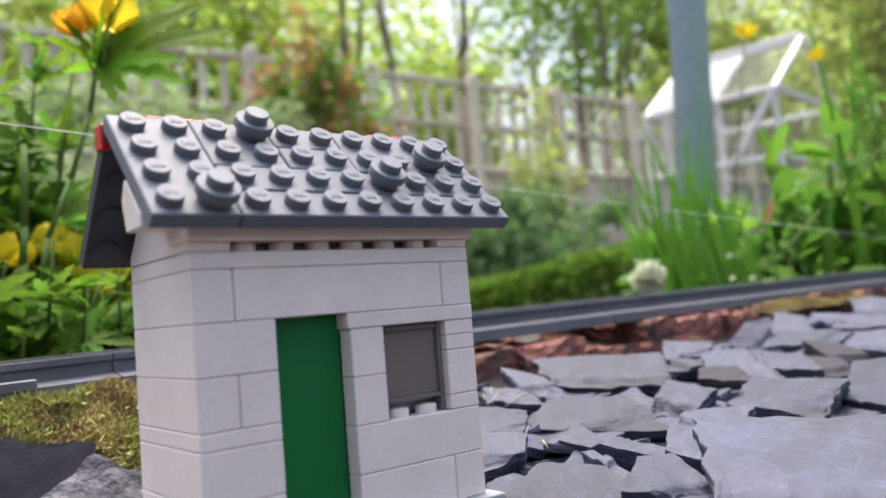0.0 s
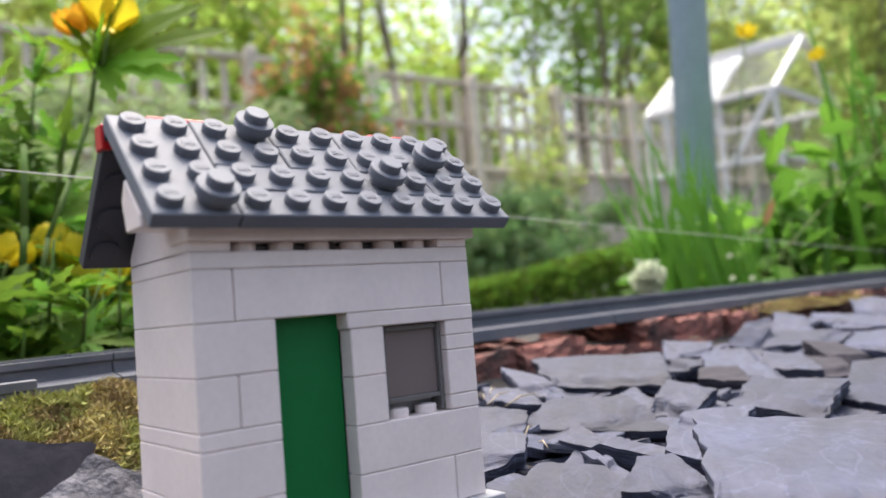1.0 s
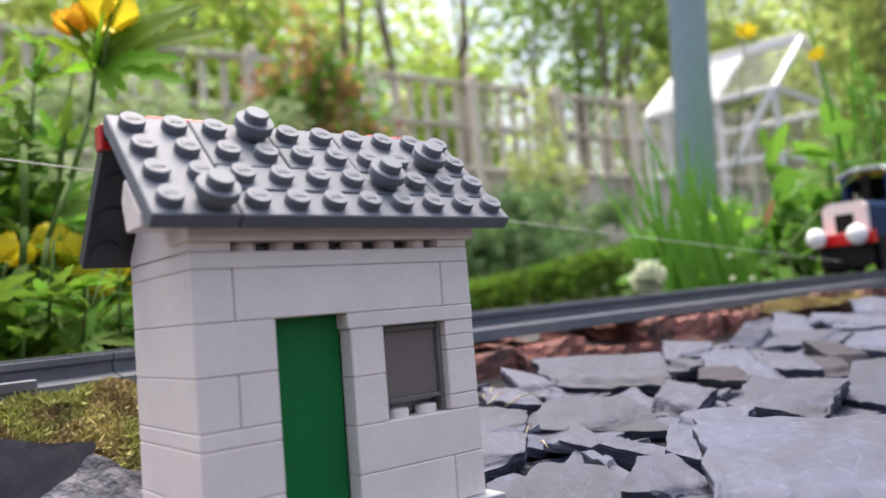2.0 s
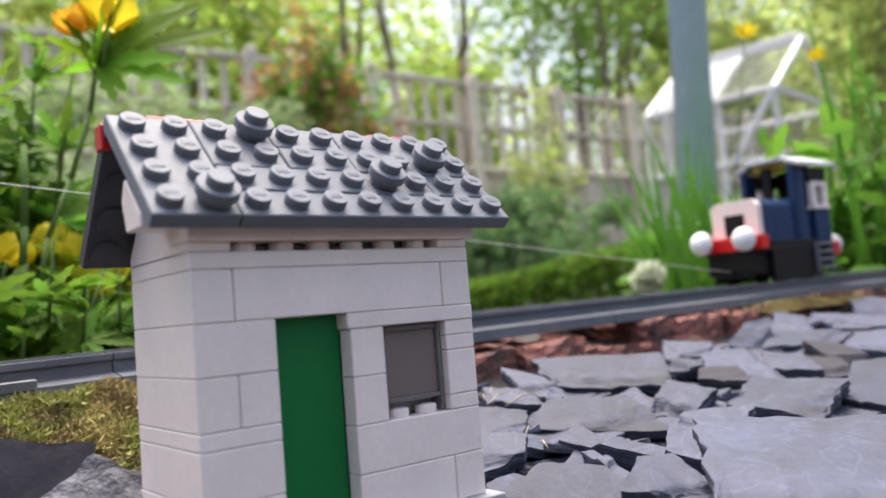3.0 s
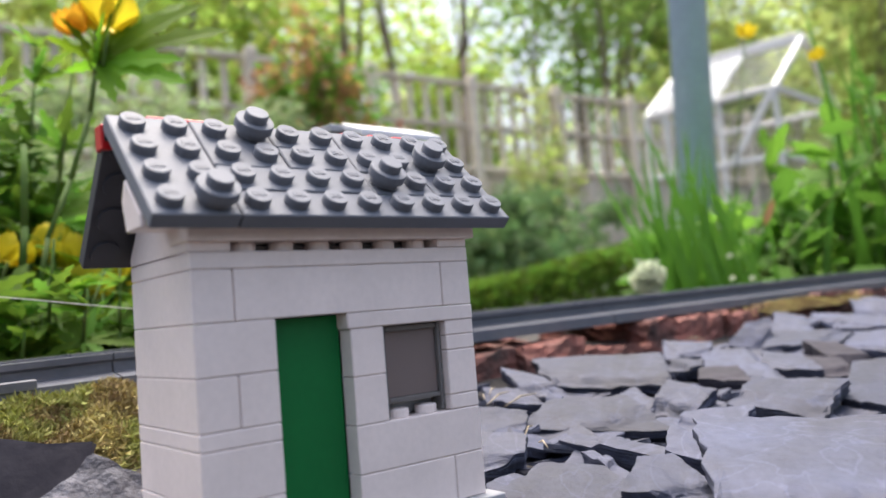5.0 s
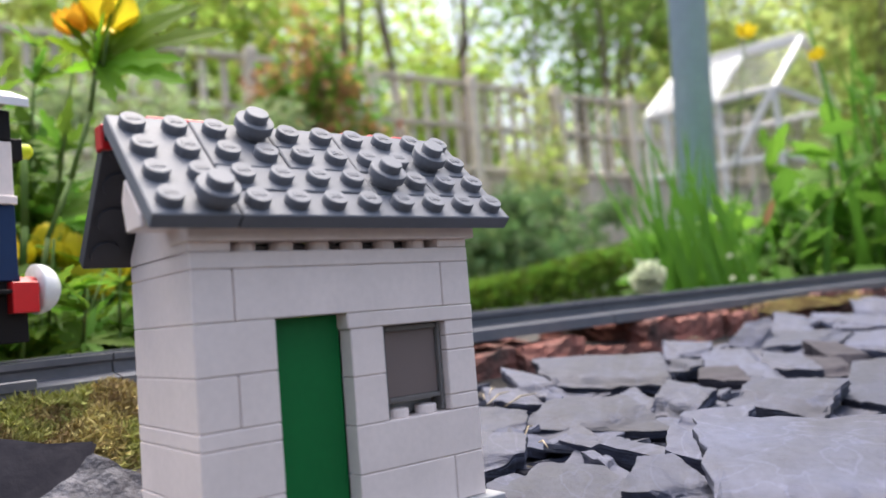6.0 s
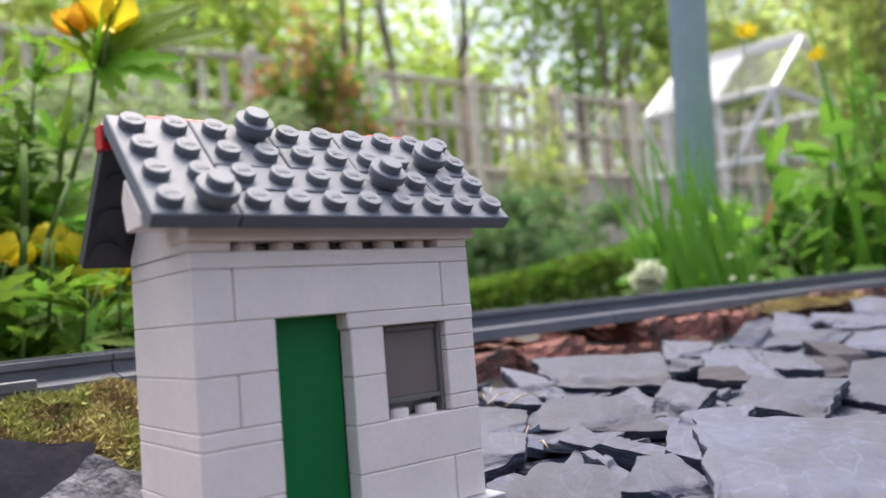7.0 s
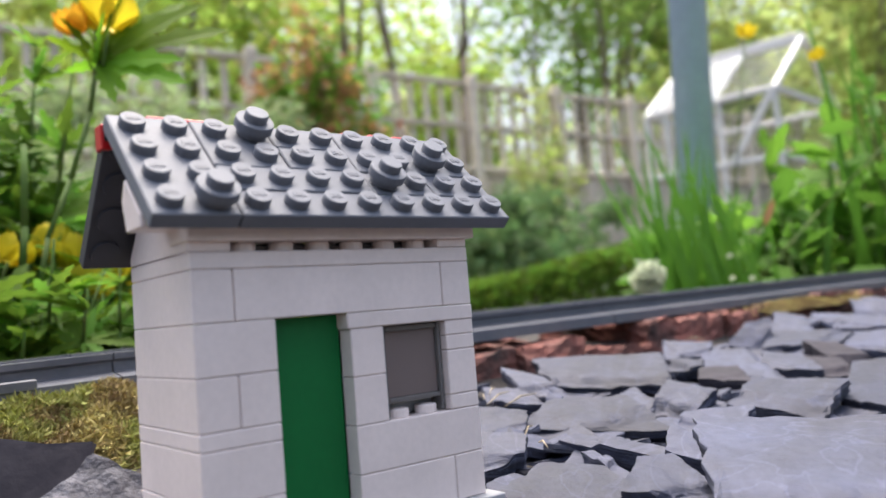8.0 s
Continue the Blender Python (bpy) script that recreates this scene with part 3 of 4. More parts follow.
def build_edging():
    edging = empty("brick_edging", pose(0, 0, 0), "weathered red brick edging that carries the track", "edging", kind="structure")
    rnd = random.Random(8)
    x = -0.7
    i = 0
    while x < 1.3:
        length = rnd.uniform(0.035, 0.075) if 0.2 < x < 0.42 else rnd.uniform(0.10, 0.16)
        c = x + length / 2
        y, s = track_y(c)
        top = rail_z(c) - 0.0128 - (rnd.uniform(0.002, 0.006) if 0.2 < x < 0.42 else 0.004 if x < 0.06 else 0.0) - (0.008 if 0.235 < c < 0.29 else 0)
        shared("brick", rough_block(length - 0.002, 0.085, 0.045, i, BRICKRED), edging, pose(c, y + 0.006, top, rnd.uniform(-3, 3) if 0.2 < x < 0.42 else 0, 0, math.degrees(math.atan(s))))
        x += length
        i += 1
    return edging


build_edging()


def moss_patch(n, place, size, seed, label, mat=MOSS):
    rnd = random.Random(seed)
    verts, faces = [], []
    for _ in range(n):
        p = Vector(place(rnd))
        for _ in range(3):
            d = Vector((rnd.gauss(0, 1), rnd.gauss(0, 1), abs(rnd.gauss(0.6, 0.7)))).normalized() * size * rnd.uniform(0.5, 1.3)
            w = Vector((rnd.gauss(0, 1), rnd.gauss(0, 1), rnd.gauss(0, 1))).normalized() * size * 0.12
            b = len(verts)
            verts += [p - w, p + w, p + d * 0.6 + w * 0.8, p + d, p + d * 0.6 - w * 0.8]
            faces.append((b, b + 1, b + 2, b + 3, b + 4))
    return tagged(new("moss", from_arrays("moss", verts, faces, mat)), label, "moss", kind="stuff")


def near_edge(x, across, drop):
    m = on_track(x, across)
    return m.translation.x, m.translation.y, m.translation.z - drop


def moss_left(r):
    x, k = r.uniform(-0.25, 0.10), r.random()
    return near_edge(x, -0.0290 - 0.026 * k + r.gauss(0, 0.0015), 0.0120 + 0.0045 * noise.noise((x * 38, k * 2, 7)) + 0.0235 * k ** 1.5 + 0.0035 * noise.noise((x * 70, k * 4, 0)))


def moss_right(r):
    x, k = r.gauss(0.465, 0.026), r.random()
    return near_edge(x, -0.032 - 0.014 * k, 0.0125 + 0.006 * k)


def moss_far(r):
    x = r.uniform(-0.3, 0.6)
    return near_edge(x, 0.036 + 0.02 * r.random(), 0.014)


moss_patch(52000, moss_left, 0.0027, 3, "brown-green moss hanging over the brick edging")
def moss_tufts(r):
    """Green tufts that stand proud of the brown moss here and there."""
    while True:
        p = moss_left(r)
        if noise.noise((p[0] * 55, p[1] * 55, p[2] * 90)) > 0.12:
            return p[0], p[1] - 0.0012, p[2] + 0.0012


moss_patch(9000, moss_tufts, 0.0030, 7, "yellow-green moss tufts on the brown moss", MOSS_GREEN)
moss_patch(4500, moss_right, 0.0022, 4, "yellow-green moss on the brick edging")
moss_patch(1500, moss_far, 0.004, 6, "moss behind the toy track")


def build_straws():
    rnd = random.Random(2)
    for x, y, a, length in ((0.1241, 0.0672, 0.25, 0.015), (0.1282, 0.0627, -0.08, 0.0135), (0.1290, 0.0738, 0.9, 0.006), (0.1075, 0.0271, -2.14, 0.011), (0.1094, 0.0345, 0.5, 0.008), (0.135, 0.078, 0.6, 0.009), (0.30, 0.10, 2.0, 0.010)):
        bm = bmesh.new()
        p = Vector((x, y, bank(x, y) + 0.0045))
        q = p + Vector((math.cos(a), math.sin(a), rnd.uniform(0, 0.2))) * length
        m = (p + q) / 2 + Vector((0, 0, 0.0012))
        add_tube(bm, p, m, 0.0002, 0.0003, 6)
        add_tube(bm, m, q, 0.0003, 0.00012, 6)
        tagged(part("dry_straw", bm, STRAW), "short dry straw lying between slates", "straw", "straws")


build_straws()


# ---- the toy locomotive: x runs from its leading end to its rear, z up from the rail ----
def rounded_arch(half, z0, z1, r, k=6):
    pts = [(-half, z0), (half, z0)]
    for s, a0 in ((1, 0), (-1, 90)):
        for i in range(k + 1):
            a = radians(a0 + 90 * i / k)
            pts.append((s * (half - r) + r * math.cos(a), z1 - r + r * math.sin(a)))
    return pts


def build_loco():
    loco = empty("toy_locomotive", on_track(0.92), "dark blue plastic toy locomotive with white nose and red buffer beams", "toy train")
    mm = 1e-3

    def b(name, x0, x1, y0, y1, z0, z1, mat, label="", parent=None, w=0.0003):
        return part(name, box(x0 * mm, x1 * mm, y0 * mm, y1 * mm, z0 * mm, z1 * mm, w), mat, parent or loco, label)
    b("chassis", 15, 112, -19.5, 19.5, 6, 23, BLACK, "black underframe")
    b("coupling_plate", 15, 26, -14, 14, 4, 8, BLACK)
    for y in (-23.2, 20.8):
        b("side_skirt", 26, 88, y, y + 2.4, 0.8, 27.2, BLACK, "plain black side skirt")
    b("running_plate", 14, 112, -23.5, 23.5, 21, 22.4, BLACK)
    for x0, z in ((14, 22.4), (106, 15.0)):
        beam = b("buffer_beam", x0, x0 + 8, -23.6, 23.6, z, z + 9.6, RED, "red buffer beam")
    dish = [(0.0026, 0.0), (0.0050, 0.0010), (0.0072, 0.0030), (0.0080, 0.0052), (0.0076, 0.0056), (0.0030, 0.0050)]
    dome = mesh_of(turned([(0.0080, -0.0008)] + [(0.0080 * math.cos(radians(a)), 0.0068 * math.sin(radians(a))) for a in (0, 12, 25, 38, 50, 62, 74, 84)], 28), PUREWHITE, "buffer_head")
    for f in dome.polygons:
        f.use_smooth = True
    shaft = mesh_of(turned([(0.004, 0), (0.004, 0.0096), (0.0034, 0.0104)], 20), RED, "buffer_shaft")
    for x, z, face in ((5, 29.5, -90), (116.5, 22.5, 90)):
        for y in (-16, 16):
            h = shared("buffer_head", dome, loco, pose(x * mm, y * mm, z * mm, 0, face))
            tagged(h, "round white buffer head")
            sx = 15 if face < 0 else 106
            shared("buffer_shaft", shaft, loco, pose(sx * mm, y * mm, z * mm, 0, face))
    # white nose with a dark square opening
    bm = extruded([(y * mm, z * mm) for y, z in rounded_arch(17.2, 32, 56.5, 6)], 0, 21.5 * mm, 28 * mm)
    white_nose = part("nose", bm, WHITE, loco, "white rounded nose panel")
    b("grille", 20.9, 21.6, -7.5, 7.5, 32, 47, BLACK, "dark square opening in the nose", white_nose)
    part("bonnet", extruded([(y * mm, z * mm) for y, z in rounded_arch(18.5, 27, 56, 6)], 0, 28 * mm, 68 * mm), BLUE, loco, "dark blue rounded bonnet")
    b("bonnet_seam", 40, 40.4, -18.7, 18.7, 27, 44, BLACK)
    b("footplate", 22, 110, -20, 20, 22.4, 27.2, BLACK)
    # cab: low walls, corner posts, window bays
    b("cab_front", 66, 70, -20, 20, 27, 57, BLUE)
    for y0 in (-20, -3, 16):
        b("cab_pillar", 66, 70, y0, y0 + (4 if y0 != -3 else 6), 57, 80, BLACK if y0 == -3 else BLUE)
    for s in (-1, 1):
        lo, hi = sorted((s * 20.5, s * 16.5))
        b("cab_side", 70, 81, lo, hi, 27, 78, BLUE)
        lo, hi = sorted((s * 21.5, s * 13.5))
        b("cab_side", 89, 109, lo, hi, 25, 48.5, BLUE)
        b("cab_lintel", 84, 109, lo, hi, 68.5, 78, BLACK)
        win = empty("cab_window", pose(0, 0, 0), "white window frame with a sill", "")
        win.parent = loco
        win["label"] = "white window frame with a sill"
        wl, wh = sorted((s * 21.5, s * 17.5))
        b("frame", 89, 93.5, wl, wh, 51, 68.2, WHITE, "", win)
        b("frame", 104, 109, wl, wh, 51, 68.2, WHITE, "", win)
        b("frame", 93.5, 104, wl, wh, 65, 68.2, WHITE, "", win)
        sl, sh = sorted((s * 22.6, s * 13.5))
        b("sill", 88.5, 109.5, sl, sh, 48.5, 51.2, WHITE, "", win)
        b("pane", 93.4, 104.1, min(s * 18, s * 18.6), max(s * 18, s * 18.6), 51, 65.2, SMOKE, "", win, 0.0001)
        # steps below the cab
        steps = empty("cab_steps", pose(0, 0, 0), "", "")
        steps.parent = loco
        for z in (6, 11.5, 17, 22.5):
            tl, th = sorted((s * 27.5, s * 17.0))
            b("tread", 79, 98, tl, th, z, z + 1.7, STEPGREY, "grey step tread", steps)
        for x in (79, 96.4):
            tl, th = sorted((s * 26.0, s * 22.5))
            b("stringer", x, x + 1.6, tl, th, 3, 24, DARKGREY, "", steps)
    b("cab_rear", 105, 109, -13.4, 13.4, 27, 50, BLUE)
    # added black sheet: blocks the view through and gives the cab its shade
    b("cab_rear_panel", 105, 108, -13.4, 13.4, 50, 80, BLACK, "black sheet standing in for the shaded inside of the cab")
    b("control_desk", 72, 80, -9, 9, 27, 46, DARKGREY)
    b("seat_back", 92, 96, -8, 8, 27, 54, BLACK)
    b("lever", 82, 84, -12, -9.5, 27, 60, LIGHTGREY)
    # roof: yellow layer, flat crown, two side slopes
    b("roof_liner", 72, 92, -19, 13, 79, 83, YELLOW, "yellow plate under the roof")
    b("roof_crown", 62, 113, -12, 12, 83, 86.2, LIGHTGREY, "light grey roof plates")
    for s in (-1, 1):
        lo = [(s * 11.5 * mm, 84.0 * mm), (s * 25.2 * mm, 78.8 * mm), (s * 25.2 * mm, 81.8 * mm), (s * 12 * mm, 87.0 * mm)]
        part("roof_slope", soften(extruded(lo, 0, 68 * mm, 113.5 * mm), 0.0003), PUREWHITE if s < 0 else LIGHTGREY, loco, "pale grey sloping roof piece")
    for x in (66, 74, 82, 90, 98, 106):
        shared("stud", stud_mesh(LIGHTGREY), loco, pose(x * mm, 4 * mm, 86.2 * mm))
    lamp = b("rear_lamp", 108.5, 115, -15, -9, 64, 71, BLACK, "black lamp with clear yellow lens")
    part("lens", turned([(0.0025, 0), (0.0025, 0.003), (0.0015, 0.004)], 16), NEON, lamp).matrix_basis = pose(0.115, -0.012, 0.0675, 0, 90)
    hook = bmesh.new()
    add_tube(hook, (0.0155, 0, 0.008), (0.010, 0, 0.009), 0.0012, 0.0012, 8)
    part("hook", hook, BLACK, loco)
    # wheelsets
    wheels = []
    for x in (40, 76):
        bm = turned([(0.0020, -0.0206), (0.0020, -0.0202), (0.0080, -0.0200), (0.0080, -0.0168), (0.0092, -0.0164), (0.0092, -0.0150), (0.0020, -0.0148),
                     (0.0020, 0.0148), (0.0092, 0.0150), (0.0092, 0.0164), (0.0080, 0.0168), (0.0080, 0.0200), (0.0020, 0.0202), (0.0020, 0.0206)], 22)
        bmesh.ops.rotate(bm, matrix=Matrix.Rotation(radians(90), 3, "X"), verts=bm.verts[:])
        w = part("wheel", bm, BLACK, loco)
        w.matrix_basis = pose(x * mm, 0, 0.0080)
        wheels.append(w)
    return loco, wheels


LOCO, WHEELS = build_loco()


def build_thread():
    bm = bmesh.new()
    add_tube(bm, (0, 0, 0), (1.6, 0, 0), 0.00022, 0.00022, 6)
    return tagged(part("tow_thread", bm, THREAD), "thin pale thread that tows the toy locomotive", "thread")


TOW = build_thread()


# ---- garden behind the track ----
def leaf_cloud(name, centre, radii, n, size, mat, seed, clumps=14, flat=0.0, hollow=0.35, ratio=0.5, droop=0.3):
    """Many small pointed leaves in uneven clumps, as one mesh."""
    rnd = random.Random(seed)
    cl = []
    for _ in range(clumps):
        v = Vector((rnd.gauss(0, 1), rnd.gauss(0, 1), rnd.gauss(0, 1))).normalized() * rnd.uniform(hollow, 1.0)
        cl.append((v, rnd.uniform(0.22, 0.48)))
    verts, faces = [], []
    for _ in range(n):
        c, r = cl[rnd.randrange(clumps)]
        p = c + Vector((rnd.gauss(0, 0.5), rnd.gauss(0, 0.5), rnd.gauss(0, 0.5))) * r
        p = Vector((p.x * radii[0], p.y * radii[1], p.z * radii[2])) + Vector(centre)
        d = Vector((rnd.gauss(0, 1), rnd.gauss(0, 1), rnd.gauss(-droop, 0.6))).normalized()
        w = d.cross(Vector((rnd.gauss(0, 1), rnd.gauss(0, 1), rnd.gauss(0, 1)))).normalized()
        s = size * rnd.uniform(0.6, 1.3)
        u = d.cross(w) * s * 0.12
        b = len(verts)
        verts += [p, p + d * s * 0.35 + w * s * ratio * 0.5 + u, p + d * s, p + d * s * 0.35 - w * s * ratio * 0.5 + u]
        faces += [(b, b + 1, b + 2), (b, b + 2, b + 3)]
    return from_arrays(name, verts, faces, mat)


def limbs(bm, base, top, r, rnd, count=6):
    base, top = Vector(base), Vector(top)
    mid = base.lerp(top, 0.5) + Vector((rnd.gauss(0, 0.04), rnd.gauss(0, 0.04), 0)) * (top - base).length
    add_tube(bm, base, mid, r, r * 0.75, 10)
    add_tube(bm, mid, top, r * 0.75, r * 0.35, 10)
    for _ in range(count):
        a = base.lerp(top, rnd.uniform(0.4, 0.95))
        e = a + Vector((rnd.gauss(0, 1), rnd.gauss(0, 1), rnd.uniform(0.3, 1.0))).normalized() * (top - base).length * rnd.uniform(0.25, 0.5)
        add_tube(bm, a, e, r * 0.4, r * 0.1, 6)


def tree(x, y, height, crown_r, mat, seed, label, n=5000, size=0.14, low=0.3, clumps=26, trunk=0.09, name="tree"):
    rnd = random.Random(seed)
    t = empty(name, pose(x, y, 0), label, "tree" if name == "tree" else "shrub", "trees behind the fence" if name == "tree" else "")
    bm = bmesh.new()
    limbs(bm, (0, 0, -0.05), (rnd.gauss(0, 0.1) * crown_r, rnd.gauss(0, 0.1) * crown_r, height * 0.85), trunk, rnd, 9)
    part("trunk", bm, BARK, t)
    me = leaf_cloud("crown", (0, 0, height * (0.5 + low / 2)), (crown_r, crown_r, height * (1 - low) / 2), n, size, mat, seed, clumps)
    c = new("crown", me)
    c.parent = t
    return t


def build_fence():
    fence = empty("garden_fence", pose(0, 0, 0), "weathered grey-brown wooden fence with open trellis top", "fence")
    a, b = Vector((-3.2, 5.02, 0)), Vector((8.9, 4.42, 0))
    d = (b - a).normalized()
    ang = math.degrees(math.atan2(d.y, d.x))
    rnd = random.Random(4)
    total = (b - a).length
    post = mesh_of(box(-0.036, 0.036, -0.036, 0.036, 0, 1.86, 0.006), WOOD, "post")
    board = mesh_of(box(-0.07, 0.07, -0.011, 0.011, 0.02, 1.10, 0.003), WOOD, "board")
    lath = mesh_of(box(-0.022, 0.022, -0.012, 0.012, 1.10, 1.80, 0.002), WOOD, "lath")
    s = 0.0
    while s < total:
        p = a + d * s
        shared("post", post, fence, pose(p.x, p.y - 0.07, 0, 0, 0, ang))
        s += 0.92
    for z in (0.25, 1.12, 1.46, 1.80):
        bm = box(0, total, -0.02, 0.02, z - 0.02, z + 0.02, 0.004)
        part("rail", bm, WOOD, fence).matrix_basis = pose(a.x, a.y - 0.03, 0, 0, 0, ang)
    s = 0.0
    while s < total:
        p = a + d * s
        shared("board", board, fence, pose(p.x, p.y, rnd.uniform(-0.01, 0.01), 0, 0, ang))
        s += 0.15
    s = 0.0
    while s < total:
        p = a + d * s
        shared("lath", lath, fence, pose(p.x, p.y, rnd.uniform(-0.02, 0.03), 0, 0, ang))
        s += 0.145
    return fence


build_fence()


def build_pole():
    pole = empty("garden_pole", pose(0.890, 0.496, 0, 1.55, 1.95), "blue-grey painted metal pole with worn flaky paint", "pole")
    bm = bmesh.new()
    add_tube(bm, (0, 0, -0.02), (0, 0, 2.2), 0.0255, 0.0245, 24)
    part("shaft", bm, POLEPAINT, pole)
    bm = bmesh.new()
    add_tube(bm, (0, 0, -0.02), (0, 0, 0.09), 0.031, 0.030, 24)
    part("socket", bm, DARKGREY, pole)
    return pole


build_pole()


def build_greenhouse():
    g = empty("greenhouse", pose(4.67, 2.388, 0), "small white-framed greenhouse with clear sheeting", "greenhouse")

    def bar(a, b, r=0.022):
        bm = bmesh.new()
        a, b = Vector(a), Vector(b)
        q = (b - a).to_track_quat("Z", "Y").to_matrix().to_4x4()
        add_box(bm, -r, r, -r, r, 0, (b - a).length, Matrix.Translation(a) @ q)
        soften(bm, 0.004)
        return part("frame_bar", bm, WHITEPAINT, g)
    # local corners: near gable towards the viewer
    e0, e1 = Vector((0, 0, 1.235)), Vector((-0.2, 0.81, 1.22))
    back = Vector((1.1, 0.15, 0))
    f0, f1 = e0 + back, e1 + back
    r0, r1 = (e0 + f0) / 2 + Vector((0.03, 0, 0.43)), (e1 + f1) / 2 + Vector((0.03, 0, 0.43))
    for a, b in ((e0, e1), (f0, f1), (r0, r1), (e0, r0), (r0, f0), (e1, r1), (r1, f1), (e0, f0), (e1, f1)):
        bar(a, b, 0.034 if a is r0 and b is r1 else 0.018)
    for p in (e0, e1, f0, f1):
        bar((p.x, p.y, 0), p, 0.014)
    for k in (0.42, 0.84):
        p = e0.lerp(e1, k)
        bar((p.x, p.y, 0), p, 0.013)
    low = Vector((0, 0, -0.42))
    bar(e0 + low, e1 + low, 0.018)
    bar(e0, e0.lerp(e1, 0.35) + low, 0.02)
    bar(f0 + low, e0 + low, 0.018)
    for k0, k1 in ((0.42, 0.72), (0.80, 1.0)):
        bm = bmesh.new()
        cols = [[bm.verts.new(e0.lerp(e1, k0 + (k1 - k0) * i / 10).lerp(r0.lerp(r1, k0 + (k1 - k0) * i / 10), j / 8) + Vector((0, 0, 0.012 + 0.02 * noise.noise((i * 0.7, j * 0.9, k0 * 9))))) for j in range(9)] for i in range(11)]
        for i in range(10):
            for j in range(8):
                bm.faces.new((cols[i][j], cols[i + 1][j], cols[i + 1][j + 1], cols[i][j + 1])).smooth = True
        bmesh.ops.solidify(bm, geom=bm.faces[:], thickness=0.003)
        part("loose_sheet", bm, CLOUDY, g, "crumpled cloudy plastic sheet")
    for quad in ((e0, e1, r1, r0), (r0, r1, f1, f0), (e0 * 1, e1 * 1, Vector((e1.x, e1.y, 0.05)), Vector((e0.x, e0.y, 0.05))), (e0, f0, Vector((f0.x, f0.y, 0.05)), Vector((e0.x, e0.y, 0.05)))):
        bm = bmesh.new()
        c = sum(quad, Vector()) / 4
        nrm = (quad[1] - quad[0]).cross(quad[2] - quad[0]).normalized()
        lo = [bm.verts.new(p.lerp(c, 0.03) - nrm * 0.003) for p in quad]
        hi = [bm.verts.new(p.lerp(c, 0.03) + nrm * 0.003) for p in quad]
        bm.faces.new(lo)
        bm.faces.new(hi[::-1])
        for i in range(4):
            bm.faces.new((lo[i], hi[i], hi[(i + 1) % 4], lo[(i + 1) % 4]))
        part("sheet", bm, POLYTHENE, g).visible_shadow = False
    return g


build_greenhouse()


def build_hedge():
    rnd = random.Random(21)
    verts, faces = [], []
    a, b = Vector((0.62, 1.89, 0)), Vector((1.66, 1.05, 0))
    d = (b - a).normalized()
    n = Vector((d.y, -d.x, 0))
    for _ in range(16000):
        s, u, v = rnd.random(), rnd.uniform(-1, 1), rnd.random() ** 0.5
        top = max(0.06, 0.088 + 0.237 * (s - 0.6)) + 0.012 * noise.noise((s * 9, 0, 0))
        p = a.lerp(b, s) + n * u * 0.13 * (1 - 0.25 * v) + Vector((0, 0, v * top + 0.01 * noise.noise((s * 30, u * 4, v * 4))))
        dr = (n * u + Vector((rnd.gauss(0, 0.6), rnd.gauss(0, 0.6), v + rnd.gauss(0, 0.5)))).normalized()
        w = dr.cross(Vector((rnd.gauss(0, 1), rnd.gauss(0, 1), rnd.gauss(0, 1)))).normalized()
        sz = rnd.uniform(0.012, 0.024)
        k = len(verts)
        verts += [p, p + dr * sz * 0.5 + w * sz * 0.35, p + dr * sz, p + dr * sz * 0.5 - w * sz * 0.35]
        faces.append((k, k + 1, k + 2, k + 3))
    hedge = empty("box_hedge", pose(0, 0, 0), "low clipped box hedge with bright young tips", "hedge")
    leaves = new("leaves", from_arrays("leaves", verts, faces, HEDGE))
    leaves.parent = hedge
    for i in range(9):
        p = a.lerp(b, (i + 0.5) / 9)
        bm = bmesh.new()
        add_tube(bm, (p.x, p.y, -0.02), (p.x, p.y, 0.08), 0.006, 0.003, 6)
        part("stem", bm, BARK, hedge)


build_hedge()


